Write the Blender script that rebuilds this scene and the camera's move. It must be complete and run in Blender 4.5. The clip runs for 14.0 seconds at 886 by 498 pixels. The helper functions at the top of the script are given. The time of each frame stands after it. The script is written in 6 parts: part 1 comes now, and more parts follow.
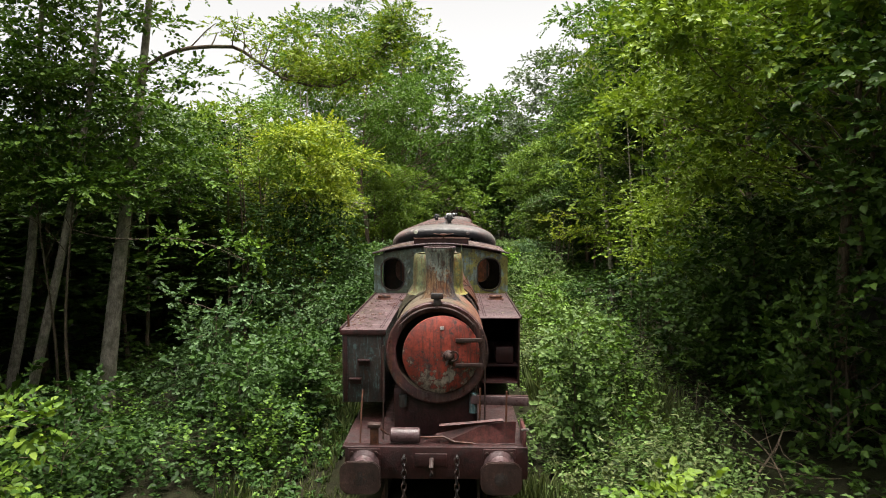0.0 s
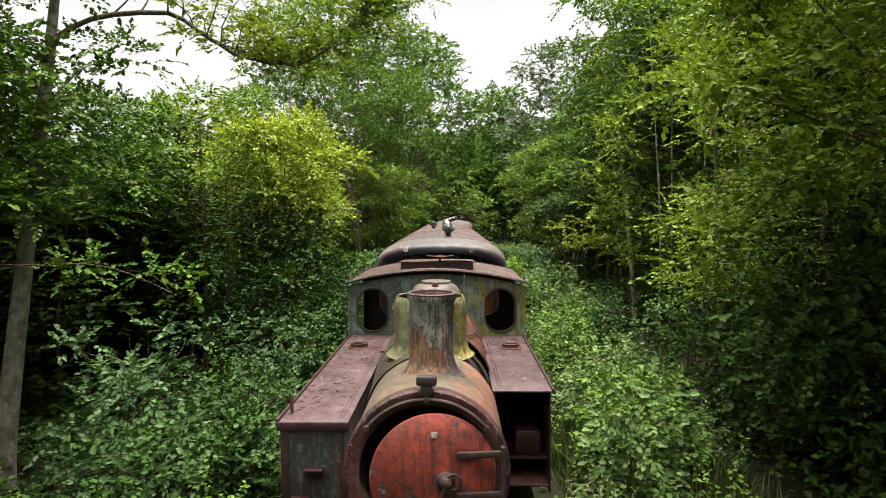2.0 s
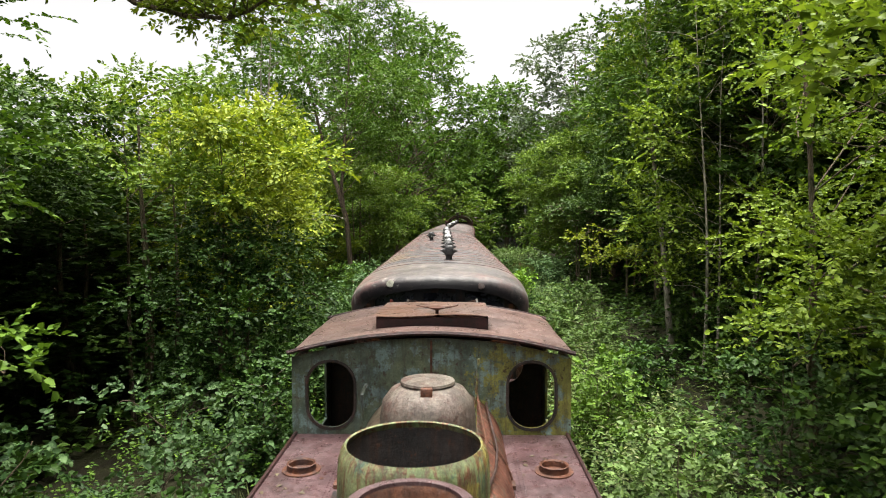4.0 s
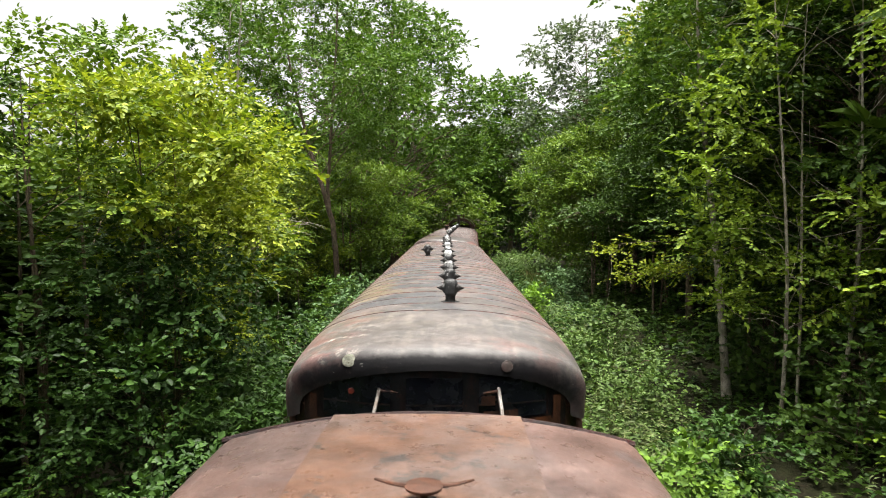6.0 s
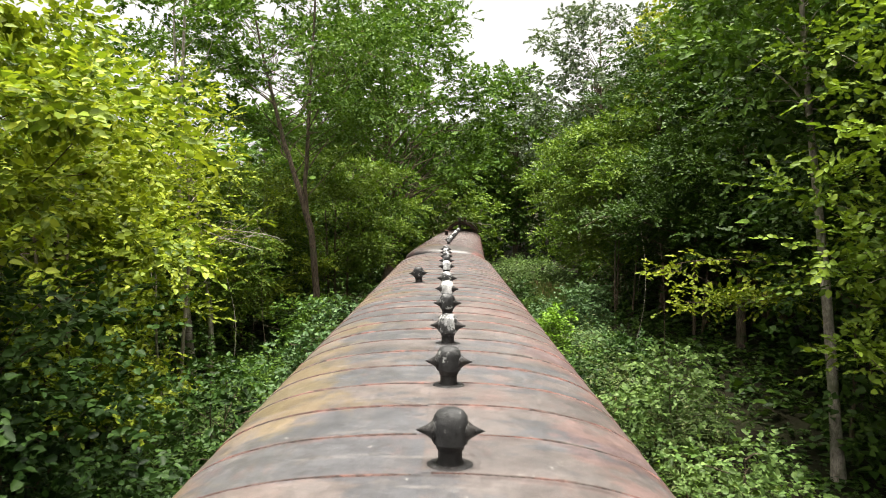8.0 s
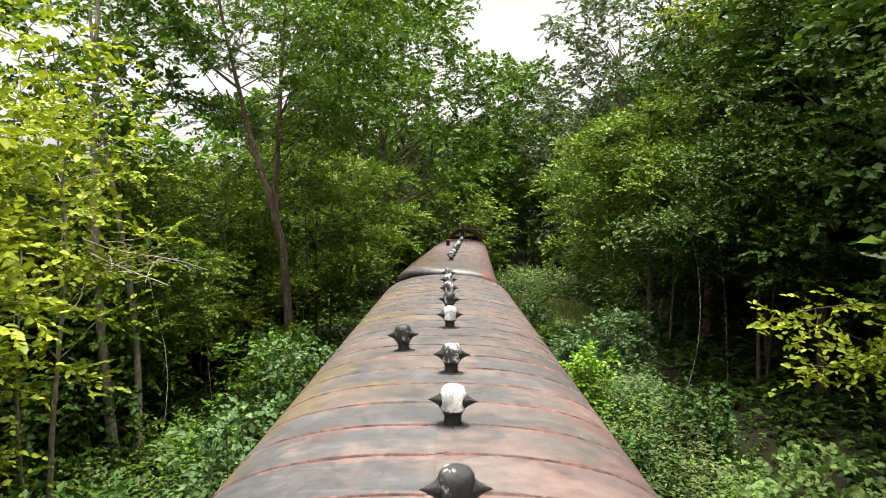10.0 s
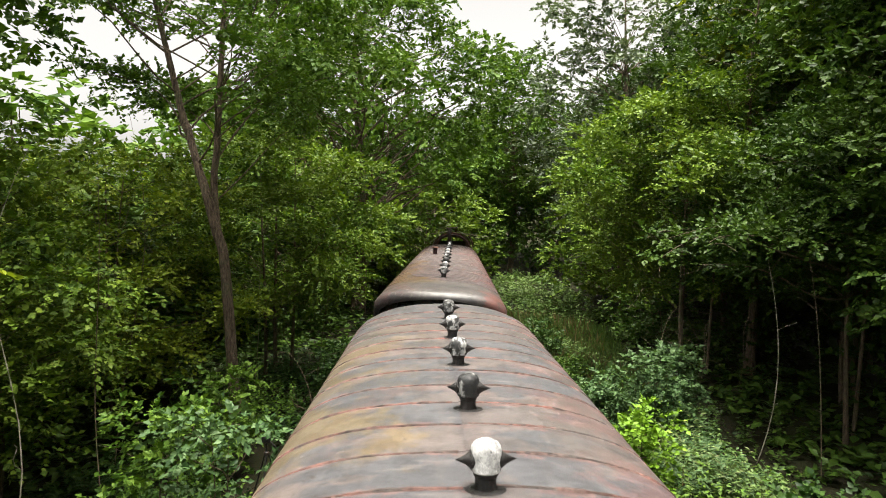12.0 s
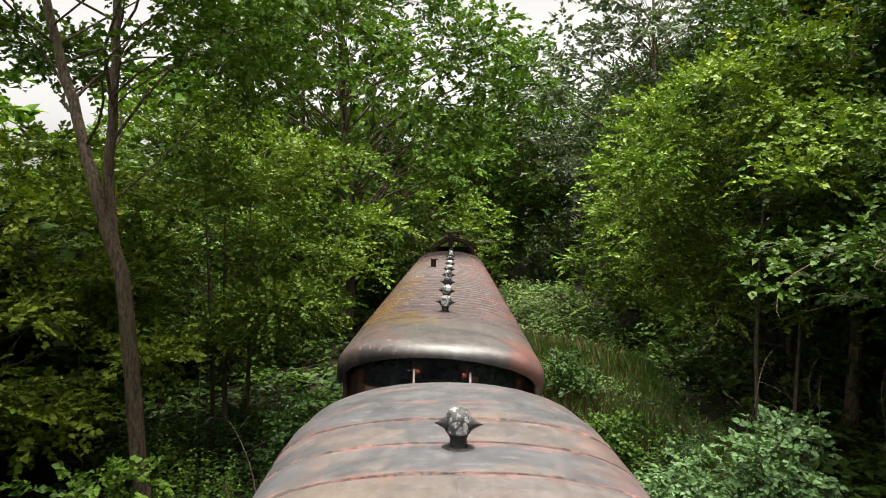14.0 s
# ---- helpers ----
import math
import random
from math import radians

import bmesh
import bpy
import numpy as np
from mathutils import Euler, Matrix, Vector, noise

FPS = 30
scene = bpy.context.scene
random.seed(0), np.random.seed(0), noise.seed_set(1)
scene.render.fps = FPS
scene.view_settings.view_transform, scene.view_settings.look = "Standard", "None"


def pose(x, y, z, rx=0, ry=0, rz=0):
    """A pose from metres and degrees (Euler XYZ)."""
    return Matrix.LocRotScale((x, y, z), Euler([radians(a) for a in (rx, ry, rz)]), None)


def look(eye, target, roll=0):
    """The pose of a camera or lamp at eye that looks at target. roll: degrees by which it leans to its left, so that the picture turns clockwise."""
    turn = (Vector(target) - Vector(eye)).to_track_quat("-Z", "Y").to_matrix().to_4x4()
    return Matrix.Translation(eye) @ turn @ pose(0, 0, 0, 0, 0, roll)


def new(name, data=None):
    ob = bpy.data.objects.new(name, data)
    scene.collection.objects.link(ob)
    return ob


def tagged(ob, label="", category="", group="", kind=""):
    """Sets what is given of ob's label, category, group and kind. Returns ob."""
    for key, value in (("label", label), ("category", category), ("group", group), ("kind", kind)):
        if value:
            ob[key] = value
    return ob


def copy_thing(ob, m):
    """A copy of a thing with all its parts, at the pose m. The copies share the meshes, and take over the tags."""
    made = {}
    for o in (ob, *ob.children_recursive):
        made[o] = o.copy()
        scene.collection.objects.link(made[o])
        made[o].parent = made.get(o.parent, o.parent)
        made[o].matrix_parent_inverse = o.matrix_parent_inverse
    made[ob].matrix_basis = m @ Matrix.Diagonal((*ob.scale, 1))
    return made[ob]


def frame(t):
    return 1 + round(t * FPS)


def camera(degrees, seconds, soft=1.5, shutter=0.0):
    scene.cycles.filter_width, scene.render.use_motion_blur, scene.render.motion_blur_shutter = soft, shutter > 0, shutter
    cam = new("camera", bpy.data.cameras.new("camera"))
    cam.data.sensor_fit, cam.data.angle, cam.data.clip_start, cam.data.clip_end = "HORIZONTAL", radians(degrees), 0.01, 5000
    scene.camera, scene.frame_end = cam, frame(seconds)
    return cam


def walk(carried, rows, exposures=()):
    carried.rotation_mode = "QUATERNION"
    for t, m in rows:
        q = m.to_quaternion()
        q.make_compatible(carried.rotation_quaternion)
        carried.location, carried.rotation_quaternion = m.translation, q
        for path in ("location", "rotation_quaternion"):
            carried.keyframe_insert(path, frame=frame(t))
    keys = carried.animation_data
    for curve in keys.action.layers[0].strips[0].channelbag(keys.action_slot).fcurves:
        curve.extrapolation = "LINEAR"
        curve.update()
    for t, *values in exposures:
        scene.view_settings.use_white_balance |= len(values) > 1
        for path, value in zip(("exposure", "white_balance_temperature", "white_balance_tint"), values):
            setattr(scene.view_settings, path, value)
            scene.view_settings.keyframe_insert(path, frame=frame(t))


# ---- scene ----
cam = camera(66.6, 14.0, soft=0.95, shutter=0.2)
METRES, EYE, TILT, LEAN, TURN = 32.0, 4.2, -3.1, 0.0, 1.0
ROWS = [
    (0.0, 0.0, 0.0, 0.0, -0.0, 0.0, -0.0),
    (0.5, 0.0007, 0.0258, 0.0021, -0.02, 0.02, 0.02),
    (1.0, 0.0013, 0.0531, 0.0057, -0.02, 0.02, 0.04),
    (1.5, 0.002, 0.0828, 0.0091, 0.01, 0.05, 0.13),
    (2.0, 0.0017, 0.1125, 0.014, -0.03, 0.02, 0.04),
    (2.5, 0.0014, 0.1435, 0.0192, -0.03, 0.01, -0.02),
    (3.0, 0.0009, 0.175, 0.0228, -0.04, -0.01, 0.02),
    (5.5, 0.0042, 0.3357, 0.0412, -0.05, -0.04, -0.13),
    (6.0, 0.0029, 0.3714, 0.0441, -0.04, -0.05, -0.18),
    (6.5, 0.0011, 0.4087, 0.0472, -0.03, -0.05, -0.2),
    (7.0, 0.0013, 0.4478, 0.0501, -0.03, -0.03, -0.12),
    (7.5, 0.003, 0.487, 0.0534, -0.01, -0.03, -0.15),
    (8.0, 0.0048, 0.5261, 0.0571, -0.01, -0.02, -0.11),
    (10.5, 0.0025, 0.7171, 0.0742, 0.02, 0.26, -0.41),
    (11.0, -0.0003, 0.7545, 0.0769, -0.6, 0.26, -0.45),
    (11.5, -0.0023, 0.7928, 0.0795, -1.66, 0.3, -0.47),
    (12.0, -0.0041, 0.8316, 0.0821, -1.68, 0.29, -0.49),
    (12.5, -0.0042, 0.8719, 0.0855, -1.69, 0.29, -0.47),
    (13.0, -0.0033, 0.9125, 0.0885, -1.7, 0.32, -0.44),
    (13.5, -0.002, 0.9533, 0.0914, -1.73, 0.32, -0.4),
    (14.0, -0.0004, 0.9946, 0.0947, -1.74, 0.27, -0.38),
]
walk(cam, [(t, pose(0.3, 0, EYE, TILT, LEAN, TURN) @ pose(METRES * x, METRES * y, METRES * z, 90 + pitch, roll, yaw)) for t, x, y, z, yaw, pitch, roll in ROWS],
     exposures=[(0.0, 1.84, 6650, 10), (3.0, 1.9, 6600, 10), (6.0, 1.94, 6600, 10), (8.0, 1.98, 6800, 10), (11.0, 1.9, 6850, 10), (14.0, 1.84, 6800, 10)])

# ---- world and sun: bright overcast ----
world = bpy.data.worlds.new("overcast")
scene.world = world
world.use_nodes = True
wn, wl = world.node_tree.nodes, world.node_tree.links
sky = wn.new("ShaderNodeTexSky")
sky.sky_type, sky.sun_disc = "NISHITA", False
sky.sun_elevation, sky.sun_rotation = radians(58), radians(200)
sky.dust_density, sky.air_density = 4.0, 1.0
hsv = wn.new("ShaderNodeHueSaturation")
hsv.inputs["Saturation"].default_value = 0.03
wl.new(sky.outputs[0], hsv.inputs["Color"])
wl.new(hsv.outputs[0], wn["Background"].inputs["Color"])
wn["Background"].inputs["Strength"].default_value = 0.074
sun = new("sun", bpy.data.lights.new("sun", "SUN"))
sun.data.energy, sun.data.angle, sun.data.color = 5.0, radians(44), (1.0, 0.98, 0.92)
sun.matrix_world = look((1.5, 1, 26), (0, 0, 0))


# ---- materials ----
class Nodes:
    """A small builder for one node material."""

    def __init__(self, name):
        self.mat = bpy.data.materials.new(name)
        self.mat.use_nodes = True
        self.n, self.l = self.mat.node_tree.nodes, self.mat.node_tree.links
        self.bsdf = self.n["Principled BSDF"]
        self.pos = self.n.new("ShaderNodeNewGeometry").outputs["Position"]

    def scaled(self, v):
        m = self.n.new("ShaderNodeMapping")
        self.l.new(self.pos, m.inputs[0])
        m.inputs["Scale"].default_value = v
        return m.outputs[0]

    def noise(self, scale, detail=4, rough=0.6, at=None):
        t = self.n.new("ShaderNodeTexNoise")
        t.inputs["Scale"].default_value, t.inputs["Detail"].default_value, t.inputs["Roughness"].default_value = scale, detail, rough
        self.l.new(at or self.pos, t.inputs["Vector"])
        return t.outputs["Fac"]

    def ramp(self, fac, *stops):
        r = self.n.new("ShaderNodeValToRGB")
        while len(r.color_ramp.elements) < len(stops):
            r.color_ramp.elements.new(0.5)
        for e, (p, c) in zip(r.color_ramp.elements, stops):
            e.position = p
            e.color = (*c, 1) if isinstance(c, tuple) else (c, c, c, 1)
        self.l.new(fac, r.inputs[0])
        return r.outputs[0]

    def mix(self, fac, a, b, mode="MIX"):
        m = self.n.new("ShaderNodeMix")
        m.data_type, m.blend_type = "RGBA", mode
        for sock, v in ((m.inputs[0], fac), (m.inputs[6], a), (m.inputs[7], b)):
            if isinstance(v, tuple):
                sock.default_value = (*v, 1)
            elif isinstance(v, (int, float)):
                sock.default_value = v
            else:
                self.l.new(v, sock)
        return m.outputs[2]

    def bump(self, h, strength=0.3, dist=0.01):
        b = self.n.new("ShaderNodeBump")
        b.inputs["Strength"].default_value, b.inputs["Distance"].default_value = strength, dist
        self.l.new(h, b.inputs["Height"])
        self.l.new(b.outputs[0], self.bsdf.inputs["Normal"])

    def done(self, color, rough=0.6, metal=0.0):
        for key, v in (("Base Color", color), ("Roughness", rough), ("Metallic", metal)):
            if isinstance(v, tuple):
                self.bsdf.inputs[key].default_value = (*v, 1)
            elif isinstance(v, (int, float)):
                self.bsdf.inputs[key].default_value = v
            else:
                self.l.new(v, self.bsdf.inputs[key])
        return self.mat


def weathered(name, a, b, patch, rust=(0.09, 0.035, 0.018), patch_at=0.56, rust_at=0.58, streak=0.5, rough=0.46, scale=2.2, stretch=(9, 9, 0.9), bands=(), pale=None, grain=1.0):
    """Old paint: two tones, flaked patches, rust spots, grime and streaks that run down.
    bands: other coats of paint, each (axis, from, to, colour), that begin along a ragged line."""
    k = Nodes(name)
    a, b, patch, rust = (tuple(0.82 * v for v in w) for w in (a, b, patch, rust))
    c = k.ramp(k.noise(scale * 0.7, 7, 0.7), (0.38, a), (0.6, b))
    if bands:
        sep = k.n.new("ShaderNodeSeparateXYZ")
        k.l.new(k.pos, sep.inputs[0])
        ragged = k.ramp(k.noise(6, 8, 0.75), (0.36, 0.0), (0.64, 1.0))
        for axis, lo, hi, col in bands:
            m = k.n.new("ShaderNodeMapRange")
            m.inputs["From Min"].default_value, m.inputs["From Max"].default_value = lo, hi
            k.l.new(sep.outputs["XYZ".index(axis)], m.inputs["Value"])
            f = k.mix(0.5, m.outputs[0], ragged)
            c = k.mix(k.ramp(f, (0.5, 0.0), (0.56, 0.92)), c, col)
    c = k.mix(k.ramp(k.noise(scale * 2.6, 9, 0.75), (patch_at, 0.0), (patch_at + 0.03, 0.9)), c, patch)
    run = k.noise(1.6, 7, 0.75, k.scaled(stretch))
    c = k.mix(k.ramp(run, (0.48, 0.0), (0.58, streak)), c, rust)
    if pale:
        c = k.mix(k.ramp(k.noise(2.3, 8, 0.8, k.scaled(stretch)), (0.54, 0.0), (0.6, 0.85)), c, pale)
    c = k.mix(k.ramp(k.noise(scale * 8, 7, 0.8), (rust_at, 0.0), (rust_at + 0.03, 0.9)), c, rust)
    c = k.mix(0.75, c, k.ramp(k.noise(scale * 0.9 + 0.7, 8, 0.7), (0.36, 0.45), (0.62, 1.15)), "MULTIPLY")
    c = k.mix(0.8 * grain, c, k.ramp(k.noise(13, 9, 0.8), (0.4, 0.45), (0.58, 1.25)), "MULTIPLY")
    c = k.mix(0.6 * grain, c, k.ramp(k.noise(60, 6, 0.75), (0.32, 0.4), (0.68, 1.4)), "MULTIPLY")
    k.bump(k.noise(22, 9, 0.8), 0.7 * grain, 0.016)
    k.bsdf.inputs["Specular IOR Level"].default_value = 0.32
    return k.done(c, k.ramp(k.noise(9, 6, 0.7), (0.35, rough - 0.15), (0.65, rough + 0.2)), 0.0)


M_TANK_TOP = weathered("faded_pink_paint", (0.083, 0.047, 0.05), (0.105, 0.068, 0.07), (0.068, 0.033, 0.034), rust=(0.045, 0.016, 0.013), patch_at=0.58, streak=0.3, stretch=(3, 1.2, 3), rough=0.34, grain=0.55)
M_TANK_SIDE = weathered("grimy_green_paint", (0.02, 0.028, 0.025), (0.032, 0.022, 0.018), (0.055, 0.1, 0.1), rust=(0.045, 0.018, 0.012), patch_at=0.565, streak=0.6, pale=(0.06, 0.1, 0.1))
M_MAROON = weathered("dark_maroon_paint", (0.03, 0.0075, 0.008), (0.042, 0.012, 0.011), (0.015, 0.007, 0.007), rust=(0.013, 0.006, 0.005), streak=0.5, rough=0.45)
M_DOOR = weathered("flaking_red_paint", (0.29, 0.045, 0.026), (0.21, 0.034, 0.021), (0.045, 0.035, 0.032), rust=(0.03, 0.022, 0.02), patch_at=0.57, streak=0.6, rust_at=0.64, stretch=(13, 13, 1.0), bands=(("Z", 2.75, 1.5, (0.04, 0.024, 0.022)), ("Z", 2.5, 1.4, (0.24, 0.21, 0.17))), grain=0.75)
M_RING = weathered("sooty_red_paint", (0.026, 0.016, 0.018), (0.085, 0.026, 0.026), (0.05, 0.065, 0.06), patch_at=0.57, streak=0.5, rough=0.38, pale=(0.1, 0.066, 0.06))
M_BOILER = weathered("chalky_boiler_cladding", (0.105, 0.1, 0.066), (0.15, 0.11, 0.078), (0.1, 0.088, 0.062), rust=(0.09, 0.036, 0.024), patch_at=0.58, streak=0.2, scale=1.1, bands=(("X", 0.0, 0.75, (0.2, 0.08, 0.055)),), stretch=(3, 3, 2), grain=0.7)
M_CHIMNEY = weathered("rust_streaked_chimney", (0.17, 0.07, 0.03), (0.22, 0.13, 0.065), (0.09, 0.03, 0.016), rust=(0.04, 0.016, 0.012), patch_at=0.57, streak=0.85, stretch=(20, 20, 1.1), bands=(("Z", 2.95, 3.6, (0.21, 0.25, 0.22)), ("X", 0.1, 0.32, (0.03, 0.034, 0.05))), pale=(0.3, 0.26, 0.18))
M_DOME = weathered("lime_green_paint", (0.13, 0.17, 0.07), (0.19, 0.2, 0.1), (0.06, 0.12, 0.085), rust=(0.11, 0.03, 0.014), patch_at=0.56, streak=0.85, stretch=(15, 15, 0.9), bands=(("X", 0.0, 0.7, (0.24, 0.21, 0.055)),))
M_BROWN_DOME = weathered("grey_brown_paint", (0.12, 0.09, 0.075), (0.14, 0.125, 0.1), (0.09, 0.045, 0.035), rust=(0.05, 0.02, 0.015), streak=0.45)
M_CAB = weathered("mossy_cab_paint", (0.07, 0.1, 0.085), (0.1, 0.12, 0.07), (0.14, 0.2, 0.195), rust=(0.045, 0.02, 0.012), patch_at=0.525, streak=0.45, scale=1.7, bands=(("X", 0.0, 1.1, (0.15, 0.145, 0.03)),), grain=0.75)
M_CAB_ROOF = weathered("faded_red_roof_paint", (0.26, 0.19, 0.178), (0.25, 0.155, 0.132), (0.22, 0.165, 0.155), rust=(0.15, 0.085, 0.066), patch_at=0.57, rust_at=0.67, streak=0.12, stretch=(1.2, 3, 3), rough=0.36, scale=1.1, grain=0.35)
M_LID = weathered("patchy_orange_lid_paint", (0.26, 0.2, 0.185), (0.3, 0.165, 0.115), (0.14, 0.125, 0.12), rust=(0.2, 0.1, 0.07), patch_at=0.57, rust_at=0.67, streak=0.15, stretch=(1.5, 2, 3), rough=0.36, scale=1.3, grain=0.35)
M_ORANGE = weathered("orange_rust", (0.2, 0.065, 0.02), (0.13, 0.045, 0.018), (0.04, 0.016, 0.012), rust=(0.03, 0.012, 0.01), patch_at=0.54, streak=0.5, scale=3)
M_TEAL = weathered("flaking_teal_paint", (0.1, 0.19, 0.2), (0.07, 0.13, 0.14), (0.03, 0.014, 0.012), rust=(0.03, 0.012, 0.01), patch_at=0.52, streak=0.6, scale=4, pale=(0.3, 0.33, 0.32))
M_PLATE = weathered("torn_red_plate", (0.085, 0.022, 0.02), (0.11, 0.035, 0.03), (0.05, 0.015, 0.013), rust=(0.03, 0.01, 0.008), streak=0.4)
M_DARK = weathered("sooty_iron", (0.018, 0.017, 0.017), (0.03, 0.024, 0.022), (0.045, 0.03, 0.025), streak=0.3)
M_RUST = weathered("bare_rust", (0.085, 0.03, 0.016), (0.13, 0.05, 0.026), (0.05, 0.02, 0.016), rust=(0.03, 0.014, 0.01), streak=0.4)
M_BUFFER = weathered("greasy_buffer_steel", (0.055, 0.03, 0.025), (0.036, 0.018, 0.015), (0.07, 0.04, 0.03), rust=(0.02, 0.009, 0.007), streak=0.4)


def roof_paint(name, moss, red, end, tone, laps, darkened, tint, slaty, clean, gloss):
    """Coach roof of lapped sheets: slate-grey and tan weathered paint, red wear along the laps and down one side, ochre
    lichen along the other.
    laps: (y of the first lap, spacing); darkened: how far the lip's painted shade reaches back from the leading edge;
    tint: the sheets' own colour; slaty: how slate-grey the domed end and the sheets are; clean: where the lichen ends;
    gloss: roughness of the paint, from and to."""
    k = Nodes(name)
    sep = k.n.new("ShaderNodeSeparateXYZ")
    k.l.new(k.pos, sep.inputs[0])
    X, Y = sep.outputs[0], sep.outputs[1]

    def fade(value, lo, hi):
        m = k.n.new("ShaderNodeMapRange")
        m.inputs["From Min"].default_value, m.inputs["From Max"].default_value = lo, hi
        k.l.new(value, m.inputs["Value"])
        return m.outputs[0]

    def sums(op, a, c):
        m = k.n.new("ShaderNodeMath")
        m.operation = op
        for sock, v in ((m.inputs[0], a), (m.inputs[1], c)):
            if isinstance(v, (int, float)):
                sock.default_value = v
            else:
                k.l.new(v, sock)
        return m.outputs[0]

    def times(a, c):
        return sums("MULTIPLY", a, c)

    sheet = k.n.new("ShaderNodeObjectInfo").outputs["Random"]
    flat = fade(Y, end + 1.7, end + 2.3)
    # each sheet has its own mix of tan and slate
    c = k.ramp(k.noise(0.9, 8, 0.7), (0.36, (0.082, 0.074, 0.07)), (0.5, (0.112, 0.096, 0.088)), (0.64, (0.142, 0.116, 0.104)))
    slate = sums("ADD", k.noise(1.1, 7, 0.62, k.scaled((1.0, 1.6, 0.4))), times(sums("SUBTRACT", sheet, 0.5), 0.2))
    c = k.mix(times(k.ramp(slate, (0.465, 0.0), (0.51, 0.85)), k.ramp(flat, (0.0, slaty[0]), (1.0, slaty[1]))), c, (0.064, 0.067, 0.072))
    c = k.mix(times(k.ramp(k.noise(1.7, 9, 0.78, k.scaled((1, 0.7, 1))), (0.55, 0.0), (0.6, red)), fade(flat, -0.2, 1.0)), c, (0.16, 0.088, 0.074))
    c = k.mix(k.ramp(k.noise(1.6, 9, 0.8, k.scaled((0.8, 5.0, 0.8))), (0.57, 0.0), (0.61, 0.55)), c, (0.17, 0.155, 0.14))
    # brushed streaks that run back from the domed end
    run = times(k.ramp(k.noise(1.5, 8, 0.75, k.scaled((6, 0.7, 3))), (0.5, 0.0), (0.62, 0.55)), sums("SUBTRACT", 1.0, times(flat, 0.75)))
    c = k.mix(run, c, (0.19, 0.165, 0.14))
    c = k.mix(k.ramp(k.noise(1.6, 9, 0.8, k.scaled((5, 0.7, 3))), (0.55, 0.0), (0.6, 0.4)), c, (0.066, 0.058, 0.055))
    ragged = k.ramp(k.noise(0.9, 9, 0.78), (0.4, 0.0), (0.6, 1.0))
    c = k.mix(k.ramp(k.mix(0.5, fade(X, 0.2, 1.5), ragged), (0.52, 0.0), (0.64, 1.2 * red)), c, (0.2, 0.092, 0.078))
    rough_line = k.ramp(k.noise(0.5, 9, 0.75), (0.4, 0.0), (0.6, 1.0))
    lichen = times(k.ramp(k.mix(0.5, fade(X, 0.1, -1.6), rough_line), (0.5, 0.0), (0.66, moss)), times(fade(Y, end + 0.9, end + 3.0), fade(Y, clean + 1.0, clean - 1.0)))
    c = k.mix(lichen, c, (0.2, 0.132, 0.024))
    # peeled red paint on the flank of the domed end
    peel = times(times(fade(X, -0.6, -0.95), fade(Y, end + 2.6, end + 1.6)), k.ramp(k.noise(4.0, 9, 0.8), (0.5, 0.0), (0.53, 1.0)))
    c = k.mix(times(peel, 0.85), c, (0.165, 0.088, 0.078))
    flake = times(times(fade(X, -0.35, -0.7), fade(Y, end + 1.6, end + 1.0)), k.ramp(k.noise(6.5, 8, 0.75), (0.58, 0.0), (0.6, 1.0)))
    c = k.mix(times(flake, 0.8), c, (0.36, 0.32, 0.28))
    # red lead showing along each lap, wider in places
    at = sums("FRACT", sums("DIVIDE", sums("ADD", sums("SUBTRACT", Y, laps[0] - 40 * laps[1]), times(k.noise(2.2, 5, 0.7), 0.05)), laps[1]), 0.0)
    near = sums("MINIMUM", at, sums("SUBTRACT", 1.0, at))
    worn = k.mix(0.62, fade(near, 0.15, 0.0), k.ramp(k.noise(2.4, 9, 0.8, k.scaled((1.2, 3, 1))), (0.38, 0.0), (0.62, 1.0)))
    c = k.mix(times(times(k.ramp(worn, (0.6, 0.0), (0.7, 1.0)), fade(Y, end + 1.8, end + 5.0)), 0.6), c, (0.21, 0.112, 0.094))
    dark = times(times(fade(near, 0.045, 0.0), k.ramp(k.noise(3.5, 7, 0.75), (0.45, 0.0), (0.55, 1.0))), flat)
    c = k.mix(times(dark, 0.7), c, (0.035, 0.028, 0.025))
    # shade of the downturned lip painted round the leading edge, with some soot
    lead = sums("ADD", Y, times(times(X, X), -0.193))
    g = k.mix(0.15, fade(lead, end + darkened, end + 0.2 * darkened), k.ramp(k.noise(2.5, 8, 0.75), (0.36, 0.0), (0.64, 1.0)))
    lip_shade = k.ramp(g, (0.2, 0.0), (0.75, 0.97))
    c = k.mix(lip_shade, c, (0.006, 0.006, 0.007))
    c = k.mix(k.ramp(k.noise(7, 9, 0.8), (0.6, 0.0), (0.63, 0.7)), c, (0.045, 0.034, 0.03))
    c = k.mix(k.ramp(k.noise(9, 8, 0.78), (0.65, 0.0), (0.67, 0.85)), c, (0.3, 0.29, 0.26))
    c = k.mix(0.5, c, k.ramp(k.noise(5.5, 10, 0.82), (0.45, 0.7), (0.54, 1.14)), "MULTIPLY")
    c = k.mix(0.4, c, k.ramp(k.noise(60, 6, 0.75), (0.32, 0.45), (0.68, 1.3)), "MULTIPLY")
    c = k.mix(1.0, c, k.ramp(sheet, (0.0, 0.88), (1.0, 1.1)), "MULTIPLY")
    c = k.mix(1.0, c, k.mix(flat, (tone, 0.99 * tone, 1.02 * tone), tuple(tone * v for v in tint)), "MULTIPLY")
    k.bump(sums("ADD", times(k.noise(1.6, 3, 0.5, k.scaled((1.5, 2.5, 1))), 1.4), k.noise(11, 9, 0.78)), 0.4, 0.014)
